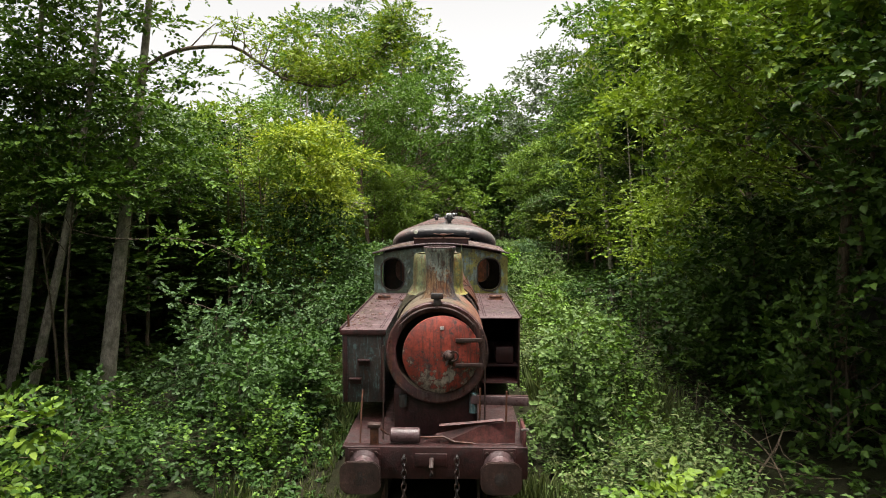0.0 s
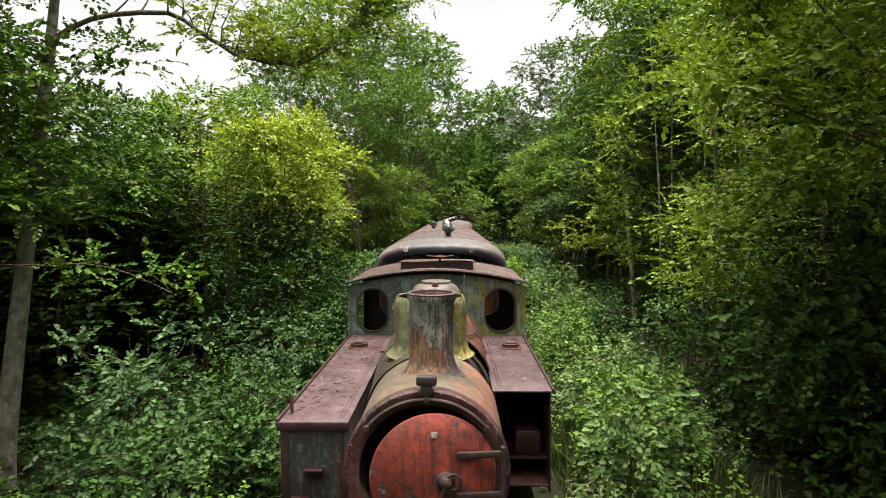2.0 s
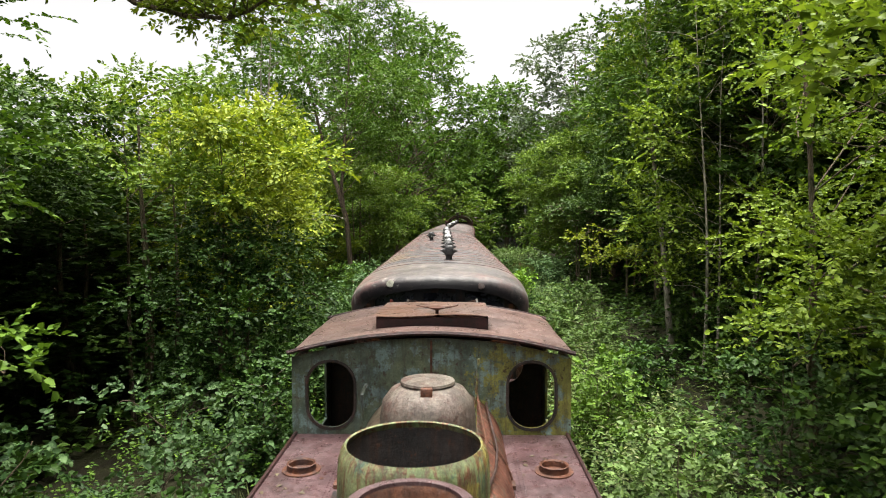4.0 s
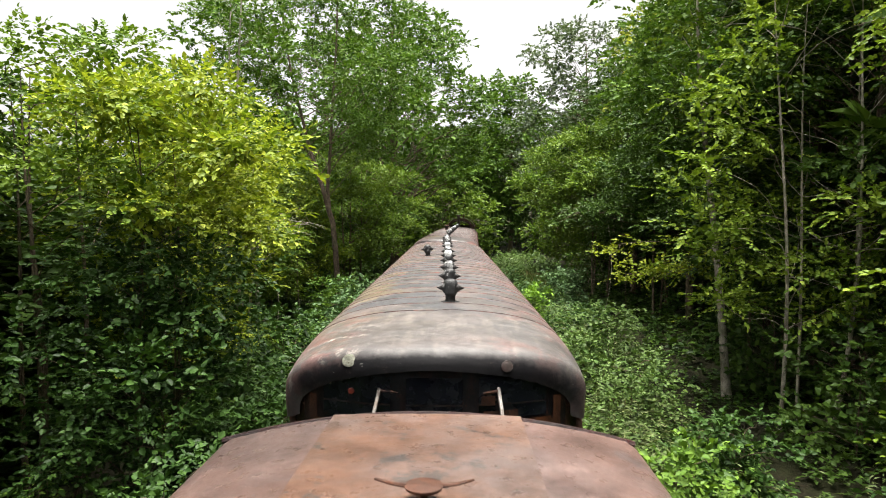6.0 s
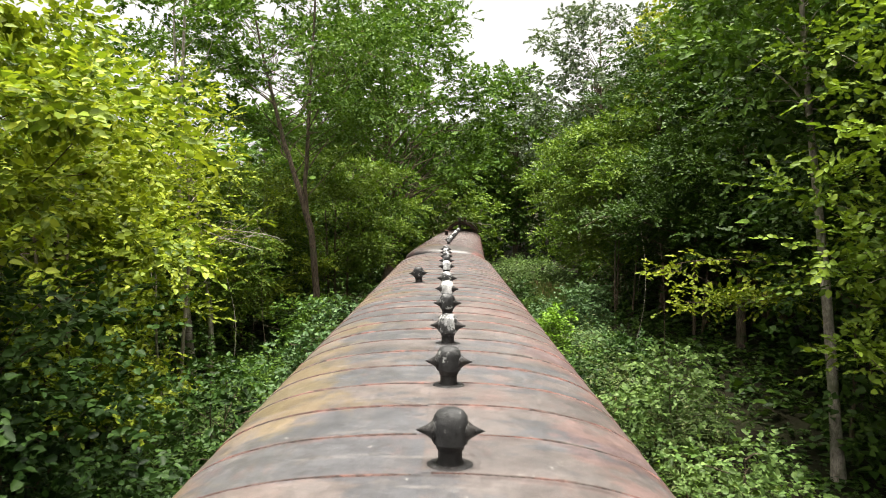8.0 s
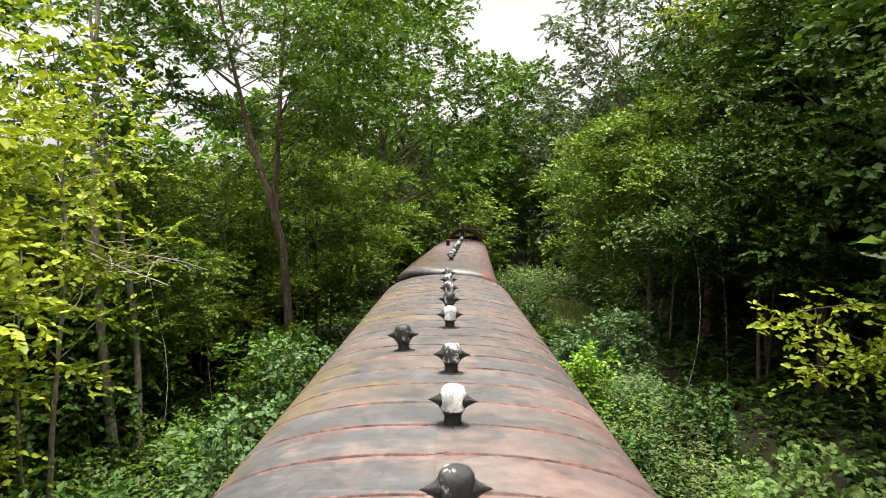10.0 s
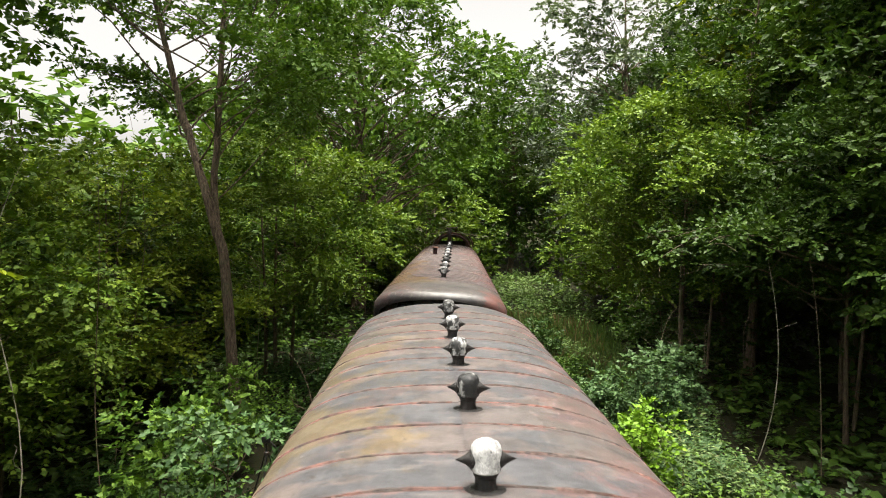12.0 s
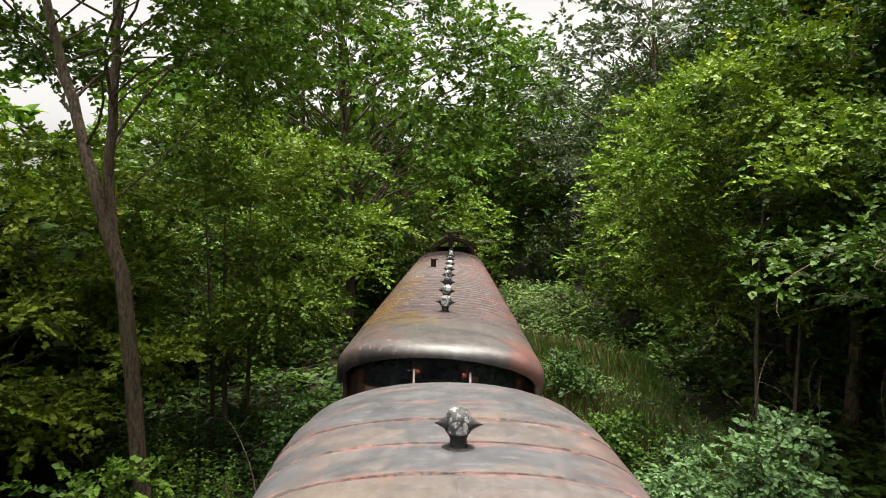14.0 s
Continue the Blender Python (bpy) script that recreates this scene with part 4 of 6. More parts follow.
    part("whistle_pipe", pipe([(0.4, 12.9, 2.75), (0.41, 12.92, 3.3), (0.43, 12.9, 3.6)], 0.011, 6), M_DOME, eng)
    # side tanks
    tl = part("side_tank", box(-1.38, -0.74, 9.95, 14.5, 1.36, 2.44, 0.012), M_TANK_SIDE, eng, "long side tank, green paint gone to rust")
    part("tank_top", box(-1.4, -0.72, 9.93, 14.49, 2.444, 2.462, 0.004), M_TANK_TOP, tl, "faded pink tank top with rust spots")
    part("tank_edge", box(-1.415, -1.385, 9.92, 14.49, 2.43, 2.49, 0.006), M_MAROON, tl)
    part("front_angle", box(-1.4, -0.72, 9.905, 9.925, 2.38, 2.46, 0.004), M_MAROON, tl)
    part("side_strip", box(-1.36, -1.3, 9.935, 9.947, 1.38, 2.37, 0.003), M_MAROON, tl)
    part("side_strip", box(-0.8, -0.76, 9.935, 9.947, 1.38, 2.37, 0.003), M_MAROON, tl)
    for x, z in ((-1.05, 2.0), (-1.18, 1.72)):
        part("tank_step", box(x - 0.09, x + 0.09, 9.85, 9.95, z, z + 0.018, 0.004), M_MAROON, tl)
        part("tank_step_back", box(x - 0.09, x + 0.09, 9.925, 9.948, z - 0.08, z, 0.003), M_MAROON, tl)
    tagged(part("rivet_seam", disc_rows([(-0.79, 10.05 + i * 0.05, 2.462) for i in range(86)], 0.008, 0.008), M_TANK_TOP, tl), kind="stuff")
    tagged(part("rivet_seam", disc_rows([(-0.825, 10.075 + i * 0.05, 2.462) for i in range(86)], 0.008, 0.008), M_TANK_TOP, tl), kind="stuff")
    part("corner_post", pipe([(-1.32, 10.2, 2.46), (-1.325, 10.2, 2.64)], 0.018, 6), M_RUST, tl)
    # debris on the left tank
    deb = bmesh.new()
    for i in range(44):
        x, y = rng.uniform(-1.35, -0.8), rng.uniform(10.1, 14.2)
        if rng.random() < 0.6:
            x, y = rng.gauss(-1.22, 0.06), rng.gauss(11.0, 0.3)
        s = rng.uniform(0.006, 0.022)
        box(x - s, x + s * 1.3, y - s, y + s * rng.uniform(0.5, 1.6), 2.458, 2.463 + 0.4 * s, s * 0.1, deb, pose(0, 0, 0, 0, 0, rng.uniform(0, 90)))
    tagged(part("rust_flakes", deb, M_RUST, tl, "loose rust flakes"), kind="stuff")
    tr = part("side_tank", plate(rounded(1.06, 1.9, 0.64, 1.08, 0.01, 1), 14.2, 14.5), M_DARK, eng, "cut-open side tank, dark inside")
    part("tank_top", box(0.72, 1.4, 11.08, 14.49, 2.444, 2.462, 0.004), M_TANK_TOP, tr, "faded pink tank top")
    part("outer_plate", box(1.36, 1.38, 11.1, 14.5, 1.3, 2.44, 0.003), M_MAROON, tr)
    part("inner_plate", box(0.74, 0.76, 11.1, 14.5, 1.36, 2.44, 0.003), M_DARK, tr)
    part("tank_floor", box(0.76, 1.36, 11.1, 14.5, 1.36, 1.38, 0.003), M_MAROON, tr)
    part("tank_baffle", box(0.78, 1.34, 12.2, 12.24, 1.38, 1.85, 0.004), M_MAROON, tr)
    part("tank_shelf", box(0.76, 1.36, 11.3, 12.2, 1.6, 1.63, 0.004), M_MAROON, tr)
    part("inner_casting", box(1.0, 1.3, 11.35, 11.9, 1.64, 1.92, 0.03), M_MAROON, tr)
    part("tank_edge", box(1.385, 1.415, 11.07, 14.49, 2.43, 2.49, 0.006), M_MAROON, tr)
    tagged(part("rivet_seam", disc_rows([(0.79, 11.2 + i * 0.05, 2.462) for i in range(64)] + [(0.825, 11.225 + i * 0.05, 2.462) for i in range(64)], 0.008, 0.008), M_TANK_TOP, tr), kind="stuff")
    for x, tank in ((-1.12, tl), (1.12, tr)):
        f = part("tank_filler", lathe([(0.17, 0), (0.17, 0.014), (0.13, 0.018), (0.125, 0.06), (0.13, 0.07), (0.12, 0.074), (0.108, 0.06), (0.105, 0.012), (0, 0.012)], 32, pose(x, 13.5, 2.46)), M_RUST, tank, "round rusty water filler without its lid")
    for x in (-0.72, 0.7):
        part("tank_bracket", box(x - 0.05, x + 0.05, 13.1, 13.22, 2.44, 2.5, 0.01), M_RUST, eng)
        part("notch_plate", box(x - 0.035, x + 0.035, 12.4, 13.05, 2.455, 2.468, 0.002), M_DARK, eng)
    # wheels
    for y in (10.4, 12.2, 14.2):
        for x in (-0.76, 0.76):
            wheel(eng, x, y, 0.52)
    # cab
    def arch(x):
        return 3.46 - 0.2 * (x / 1.44) ** 2
    top = [(x, arch(x)) for x in np.linspace(1.44, -1.44, 25)]
    outline = [(-1.44, 1.08), (1.44, 1.08), *top]
    holes = [rounded(-1.035, 2.87, 0.47, 0.68, 0.225), rounded(1.035, 2.87, 0.47, 0.68, 0.225)]
    cab = part("cab_front", plate(outline, 14.5, 14.525, holes), M_CAB, eng, "mossy green cab front with two oval windows", smooth=30)
    for x in (-1.035, 1.035):
        rim = plate(rounded(x, 2.87, 0.53, 0.74, 0.255), 14.487, 14.499, [rounded(x, 2.87, 0.47, 0.68, 0.225)])
        part("window_rim", rim, M_DARK, cab)
    part("front_seam", box(-0.012, 0.012, 14.49, 14.499, 2.9, 3.44, 0.002), M_RUST, cab)
    part("cab_rail", pipe([(-0.7, 14.44, 2.62), (-0.7, 14.4, 2.9), (-0.66, 14.45, 3.0)], 0.02, 8), M_CAB, cab)
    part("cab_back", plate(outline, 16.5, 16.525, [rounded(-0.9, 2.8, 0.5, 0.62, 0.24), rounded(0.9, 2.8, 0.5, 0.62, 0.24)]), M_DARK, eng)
    for x in (-1.42, 1.42):
        part("cab_side", box(x - 0.015, x + 0.015, 14.53, 15.15, 1.08, 3.25, 0.004), M_CAB, eng)
        part("cab_side", box(x - 0.015, x + 0.015, 15.15, 16.49, 1.08, 2.1, 0.004), M_CAB, eng)
        part("cab_pillar", box(x - 0.015, x + 0.015, 16.2, 16.49, 2.1, 3.25, 0.004), M_CAB, eng)
    part("bunker", box(-1.3, 1.3, 16.53, 17.1, 1.08, 2.4, 0.02), M_MAROON, eng)
    part("firebox_backhead", box(-0.62, 0.62, 14.55, 14.9, 1.1, 2.8, 0.12), M_DARK, eng)
    bm = bmesh.new()
    xs = np.linspace(-1.47, 1.47, 41)
    grid = []
    for y in np.linspace(14.42, 16.66, 12):
        grid.append([bm.verts.new((x, y + rng.uniform(-0.004, 0.004), 3.535 - 0.215 * (x / 1.5) ** 2 - (0.03 if abs(x) > 1.44 else 0) + 0.004 * math.sin(y * 4 + x * 3))) for x in xs])
    for a, b in zip(grid, grid[1:]):
        for i in range(len(xs) - 1):
            bm.faces.new((a[i], a[i + 1], b[i + 1], b[i]))
    bmesh.ops.solidify(bm, geom=bm.faces[:], thickness=-0.018)
    roof = part("cab_roof", bm, M_CAB_ROOF, eng, "faded red curved cab roof")
    for y in (14.41, 16.66):
        part("roof_angle", pipe([(x, y, 3.53 - 0.215 * (x / 1.5) ** 2) for x in np.linspace(-1.465, 1.465, 21)], 0.024, 6), M_MAROON, roof)
    # raised roof ventilator
    v = bmesh.new()
    pts = [(-0.6, 14.82, 3.49), (0.6, 14.82, 3.49), (0.64, 16.55, 3.49), (-0.64, 16.55, 3.49), (-0.6, 14.82, 3.625), (0.6, 14.82, 3.625), (0.64, 16.55, 3.535), (-0.64, 16.55, 3.535)]
    p = [v.verts.new(q) for q in pts]
    for f in ((0, 1, 5, 4), (1, 2, 6, 5), (2, 3, 7, 6), (3, 0, 4, 7)):
        v.faces.new([p[i] for i in f])
    ven = part("roof_ventilator", v, M_MAROON, roof, smooth=0)
    lid = bmesh.new()
    g = []
    for j in range(5):
        g.append([lid.verts.new((x * (1 + 0.03 * j / 4), 14.78 + 0.445 * j, 3.645 - 0.023 * j + 0.012 * math.sin(x * 5 + j) * (j == 0) + 0.012 * (1 - (x / 0.62) ** 2))) for x in np.linspace(-0.63, 0.63, 13)])
    for a, b in zip(g, g[1:]):
        for i in range(12):
            lid.faces.new((a[i], a[i + 1], b[i + 1], b[i]))
    bmesh.ops.solidify(lid, geom=lid.faces[:], thickness=-0.014)
    part("ventilator_lid", lid, M_LID, ven, "warped rusty lid of the roof ventilator")
    kn = part("lid_knob", lathe([(0.035, 0), (0.02, 0.02), (0.018, 0.06), (0.03, 0.07), (0.085, 0.085), (0.09, 0.1), (0.05, 0.112), (0, 0.115)], 20, pose(0.05, 14.96, 3.62)), M_RUST, ven)
    for s in (-1, 1):
        part("knob_arm", pipe([(0.05 + s * 0.07, 14.96, 3.715), (0.05 + s * 0.15, 14.97, 3.722), (0.05 + s * 0.23, 14.99, 3.735)], 0.012, 6, taper=0.5), M_RUST, kn)
    return eng


make_locomotive()


# ---- coaches ----
def section(u, w, ze, zt):
    """Height of a coach roof across its width, u from -1 to 1; ze is the height where it is widest."""
    return ze + (zt - ze) * (1 - abs(u) ** 2.4) ** (1 / 2.4)


def roof_at(x, y, y0, y1):
    """Height of a coach roof at x, y (along the coach, from y0 to y1)."""
    t = min(y - y0, y1 - y)
    long = max(0.0, 1 - t / 1.9)
    w = 1.435 - 0.07 * long ** 2
    zt = 3.86 - 0.05 * long ** 2
    return section(max(-1, min(1, x / w)), w, 3.36, zt)


def make_vent(at, cap, label, turn):
    v = empty("roof_ventilator", label, "ventilator", "ventilators along the coach roofs", at=at @ pose(0, 0, 0, 0, 0, turn))
    part("base", lathe([(0.118, -0.014), (0.118, 0.008), (0.105, 0.014), (0.07, 0.018)], 22, squash=0.85), M_VENT, v)
    part("neck", lathe([(0.066, 0.014), (0.06, 0.04), (0.062, 0.09)], 20), M_VENT, v)
    part("head", lathe([(0.06, 0.08), (0.07, 0.092), (0.074, 0.12), (0.078, 0.15)], 24), M_VENT, v)
    crown = part("cap", lathe([(0.0795, 0.112), (0.087, 0.12), (0.09, 0.17), (0.089, 0.222), (0.083, 0.252), (0.066, 0.276), (0.036, 0.29), (0, 0.294)], 28, squash=0.95), cap, v, "grey weathered cap" if cap == M_VENT_CAP_DARK else "chipped white cap")
    ring = [(s * 0.086, 0.05 * math.cos(radians(a)), 0.178 + 0.05 * math.sin(radians(a))) for s in (-1,) for a in range(0, 361, 24)]
    part("rib", pipe(ring, 0.006, 6), M_VENT, crown, "dark ring round a cone")
    for s in (-1, 1):
        part("cone", lathe([(0.05, 0.05), (0.055, 0.07), (0.05, 0.086), (0.03, 0.112), (0.014, 0.143), (0.0, 0.175)], 20, pose(0, 0, 0.178, 0, s * 90, 0)), M_VENT, v)
    return v


def make_coach(name, label, at, length, seams, roof_mat, seam_mat, lip, nip, brackets, bosses):
    """An old coach with a domed roof; local y runs along it from its front end."""
    c = empty(name, label, "railway coach", "old coaches behind the engine", at=at)
    rng = random.Random(int(length * 10))
    us = np.linspace(-28, 208, 59)
    bm = bmesh.new()
    ts = [0.0, 0.006, 0.02, 0.045, 0.08, 0.12, 0.17, 0.24, 0.34, 0.5, 0.7, 1.1, 1.6, 2.2]
    ys = ts + list(np.linspace(2.8, length - 2.8, int(length / 0.6))) + [length - t for t in reversed(ts)]
    rows = []
    for y in ys:
        t = min(y, length - y)
        sgn = 1 if y < length / 2 else -1
        long = max(0.0, 1 - t / 1.9)
        rnd = 1 - math.sqrt(max(0.0, 1 - max(0.0, 1 - t / lip) ** 2))
        w = 1.435 - nip * long ** 2 - 0.15 * rnd
        zc, zt = 3.36 - 0.04 * long ** 2 - 0.1 * rnd, 3.86 - 0.05 * long ** 2 - 0.18 * rnd
        n = 2.4 - 0.45 * rnd - 0.1 * long
        bow = 0.36 * max(0.0, 1 - t / 1.6) ** 1.5
        row = []
        for a in us:
            ca, sa = math.cos(radians(a)), math.sin(radians(a))
            x = math.copysign(abs(ca) ** (2 / n) if sa > 0 else 1 - (1 - abs(ca) ** (2 / n)) * (1 - long), ca)
            z = zc + (zt - zc) * abs(sa) ** (2 / n) if sa > 0 else zc - 0.5 * abs(sa) * (1 - 0.7 * rnd)
            row.append(bm.verts.new((x * w, y + sgn * bow * abs(x) ** 2.2, z + rng.uniform(-0.0015, 0.0015))))
        rows.append(row)
    for a, b in zip(rows, rows[1:]):
        for i in range(len(us) - 1):
            bm.faces.new((a[i + 1], a[i], b[i], b[i + 1]))
    roof = part("roof", bm, roof_mat, c, "weathered grey roof with red and pale streaks", smooth=60)
    # eaves gutter
    for s in (-1, 1):
        part("gutter", pipe([(s * 1.4, y, 3.13) for y in np.linspace(0.9, length - 0.9, 30)], 0.02, 6), M_DARK, roof)
    # lapped sheets, two across the roof, with a ragged ridge of old sealing along each lap
    lap, step, heavy = seams
    count = int((length - lap - 0.55) / step)
    bend = [radians(v) for v in np.linspace(90, 6, 15)]
    for i in range(count):
        for s in (-1, 1):
            y0 = lap + i * step + s * 0.012 + rng.uniform(-0.008, 0.008)
            y1, skew, lift = y0 + step + 0.03, rng.uniform(-0.01, 0.01), rng.uniform(0.006, 0.011) * min(1.0, 0.5 + 0.1 * i)
            sh, rows = bmesh.new(), []
            for yy, up in ((y0, -0.002), (y0 + 0.001, lift), (y1, 0.003)):
                row = []
                for a in bend:
                    x = s * 1.432 * math.cos(a) ** (2 / 2.4) + s * 0.002
                    y = yy + skew * x + 0.004 * math.sin(9 * x + i)
                    row.append(sh.verts.new((x * (1 + up / 1.4), y, roof_at(x, y, 0, length) + up)))
                rows.append(row)
            for p, q in zip(rows, rows[1:]):
                for j in range(len(bend) - 1):
                    sh.faces.new((p[j], p[j + 1], q[j + 1], q[j]) if s > 0 else (p[j + 1], p[j], q[j], q[j + 1]))
            part("roof_sheet", sh, roof_mat, roof, smooth=50)
            sm, prev = bmesh.new(), None
            gap, grow = rng.uniform(0.0, 1.0), min(1.0, 0.4 + 0.1 * i)
            for j, a in enumerate(np.linspace(radians(89), radians(14), 40)):
                x = s * 1.432 * math.cos(a) ** (2 / 2.4)
                y = y0 + skew * x + 0.004 * math.sin(9 * x + i) - 0.004
                thin = 0.25 + 0.75 * max(0.0, math.sin(j * 0.33 + 6.28 * gap)) if rng.random() < 0.8 else 0.2
                w, h = heavy * (0.011 + 0.013 * thin + rng.uniform(-0.003, 0.004)) * grow, 0.003 + lift + 0.006 * heavy * thin * grow
                z = roof_at(x, y, 0, length)
                cur = [sm.verts.new((x, y - w, z - 0.003)), sm.verts.new((x, y - 0.3 * w, z + h)), sm.verts.new((x, y + 0.6 * w, z + h * 0.9)), sm.verts.new((x, y + 1.3 * w, z + 0.003))]
                if prev:
                    for m in range(3):
                        sm.faces.new((prev[m], cur[m], cur[m + 1], prev[m + 1]))
                prev = cur
            bmesh.ops.recalc_face_normals(sm, faces=sm.faces[:])
            part("seam", sm, seam_mat, roof)
    # body
    for s in (-1, 1):
        side = part("body_side", box(s * 1.34 - 0.03, s * 1.34 + 0.03, 0.6, length - 0.6, 1.0, 3.2, 0.01), M_COACH, c, "faded maroon coach side")
        n = int((length - 2) / 1.5)
        for i in range(n):
            y = 1.4 + i * (length - 2.8) / (n - 1)
            wd = part("window", box(s * 1.373 - 0.006, s * 1.373 + 0.006, y - 0.45, y + 0.45, 2.0, 2.78, 0.004), M_COACH, side)
            part("pane", box(s * 1.382 - 0.004, s * 1.382 + 0.004, y - 0.4, y + 0.4, 2.05, 2.73, 0.002), M_GLASS, wd)
    for y, d in ((0.0, 1), (length, -1)):
        def front(x, out=0.0):
            return y + d * (0.05 + 0.34 * abs(x / 1.22) ** 2.2 - out)
        bm = bmesh.new()
        cols = []
        for x in np.linspace(-1.17, 1.17, 31):
            top = 3.3 + 0.36 * math.sqrt(max(0.0, 1 - (x / 1.22) ** 2))
            cols.append([bm.verts.new((x, front(x), z)) for z in (1.0, 2.0, 3.0, top)])
        for a, b in zip(cols, cols[1:]):
            for i in range(3):
                bm.faces.new((a[i], b[i], b[i + 1], a[i + 1]))
        bmesh.ops.solidify(bm, geom=bm.faces[:], thickness=0.03 * d)
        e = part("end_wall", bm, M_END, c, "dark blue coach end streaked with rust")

        def panel(name, x0, x1, z0, z1, out, mat, label=""):
            bm = bmesh.new()
            lo = [bm.verts.new((x, front(x, out), z0)) for x in np.linspace(x0, x1, 7)]
            hi = [bm.verts.new((x, front(x, out), min(z1, 3.26 + 0.36 * math.sqrt(max(0.0, 1 - (x / 1.22) ** 2))))) for x in np.linspace(x0, x1, 7)]
            for i in range(6):
                bm.faces.new((lo[i], lo[i + 1], hi[i + 1], hi[i]))
            bmesh.ops.solidify(bm, geom=bm.faces[:], thickness=0.02 * d)
            return part(name, bm, mat, e, label)

        for x0, x1 in ((-0.98, -0.38), (-0.24, 0.24), (0.38, 0.98)):
            panel("window_pane", x0, x1, 3.2, 3.56, 0.012, M_GLASS)
        for x in (-1.08, -0.31, 0.31, 1.08):
            panel("end_pillar", x - 0.035, x + 0.035, 2.2, 3.42 if abs(x) < 1 else 3.36, 0.028, M_END if abs(x) < 1 else M_RUST, "dark pillar between the windows" if abs(x) < 1 else "rusty corner pillar")
        for x0, x1 in ((-0.98, -0.38), (-0.24, 0.24), (0.38, 0.98)):
            panel("window_rail", x0, x1, 3.315, 3.33, 0.02, M_DARK)
        panel("window_board", 0.42, 0.72, 3.1, 3.27, 0.03, M_RUST, "rust-red board behind the broken window")
        panel("sill", -1.1, 1.1, 3.06, 3.16, 0.045, M_RUST)
        panel("sill_plate", -0.26, 1.02, 3.09, 3.19, 0.058, M_ORANGE, "bright orange rusted sill plate")
        panel("waist_panel", -1.12, 1.12, 2.3, 3.05, 0.02, M_ORANGE)
        panel("upper_patch", 0.4, 0.52, 3.32, 3.4, 0.03, M_RUST)
        panel("pale_patch", -1.0, -0.45, 3.04, 3.15, 0.06, M_BAR, "pale grey painted board")
        part("head_rail", pipe([(x, front(x, 0.03), 3.27 + 0.36 * math.sqrt(1 - (x / 1.22) ** 2)) for x in np.linspace(-1.12, 1.12, 25)], 0.009, 6), M_DARK, e)
        for s in (-1, 1):
            part("corner_panel", pipe([(s * 1.17, y + d * 0.37, 3.24), (s * 1.25, y + d * 0.48, 3.24), (s * 1.33, y + d * 0.68, 3.24)], 0.012, 6), M_RUST, e)
            cp = bmesh.new()
            q = [(s * 1.17, y + d * 0.36), (s * 1.26, y + d * 0.48), (s * 1.34, y + d * 0.68)]
            lo, hi = [cp.verts.new((*v, 1.0)) for v in q], [cp.verts.new((*v, 3.3)) for v in q]
            for i in range(2):
                cp.faces.new((lo[i], lo[i + 1], hi[i + 1], hi[i]))
            bmesh.ops.solidify(cp, geom=cp.faces[:], thickness=0.03)
            part("corner_wall", cp, M_COACH, e)
        if d == 1:
            for x, lean in brackets:
                b = part("grab_bar", pipe([(x, y + 0.1, 3.46), (x + lean, y - 0.16, 3.2), (x + lean * 1.5, y - 0.22, 2.7)], 0.016, 8), M_BAR, e, "pale leaning steel bar")
                part("bar_stay", pipe([(x, y + 0.08, 3.44), (x - 4.5 * lean, y + 0.08, 3.42)], 0.014, 6), M_RUST, b)
            for x, z, r in bosses:
                part("lamp_socket", lathe([(r, -0.02), (r, 0.004), (r * 0.7, 0.01), (0, 0.01)], 14, pose(x, front(x, 0.02), z, 90, 0, 0)), M_DOOR, e, "chipped red boss")
    part("floor", box(-1.32, 1.32, 0.2, length - 0.2, 0.95, 1.0), M_DARK, c)
    for y in (2.6, length - 2.6):
        b = part("bogie", box(-0.95, 0.95, y - 1.5, y + 1.5, 0.42, 0.75, 0.03), M_DARK, c)
        for yy in (y - 1.2, y + 1.2):
            for x in (-0.76, 0.76):
                wheel(b, x, yy, 0.46)
    return c


C1 = pose(0.02, 17.55, 0, 0, 0, 0.45)
C2 = pose(-0.35, 40.75, 0, 0, 2.8, -1.75)
make_coach("railway_coach", "old coach with a bare grey-brown domed roof", C1, 21.35, LAP[0], M_ROOF, M_SEAM, 0.24, 0.07, ((-0.47, -0.05), (0.55, 0.03)), ((-0.72, 3.42, 0.028),))
make_coach("railway_coach", "old coach with ochre lichen on its reddish roof", C2, 23.3, LAP[1], M_ROOF_FAR, M_SEAM_DARK, 0.34, -0.03, ((-0.35, 0.02), (0.4, 0.01)), ((-0.3, 3.42, 0.03), (0.32, 3.4, 0.034)))


def vents_on(coach_pose, length, spots):
    rng = random.Random(9)
    for x, y, white in spots:
        z = roof_at(x, y, 0, length)
        make_vent(coach_pose @ pose(x, y, z - 0.004, 0, -math.degrees(math.atan2(roof_at(x + 0.05, y, 0, length) - roof_at(x - 0.05, y, 0, length), 0.1)), 0),
                  (M_VENT_CAP_DARK, M_VENT_CAP, M_VENT_CAP_WHITE)[white],
                  ("torpedo roof ventilator, black with a chipped white cap" if white == 1 else "torpedo roof ventilator, black with a clean white cap") if white else "torpedo roof ventilator, black with a weathered grey cap", rng.uniform(-6, 6))


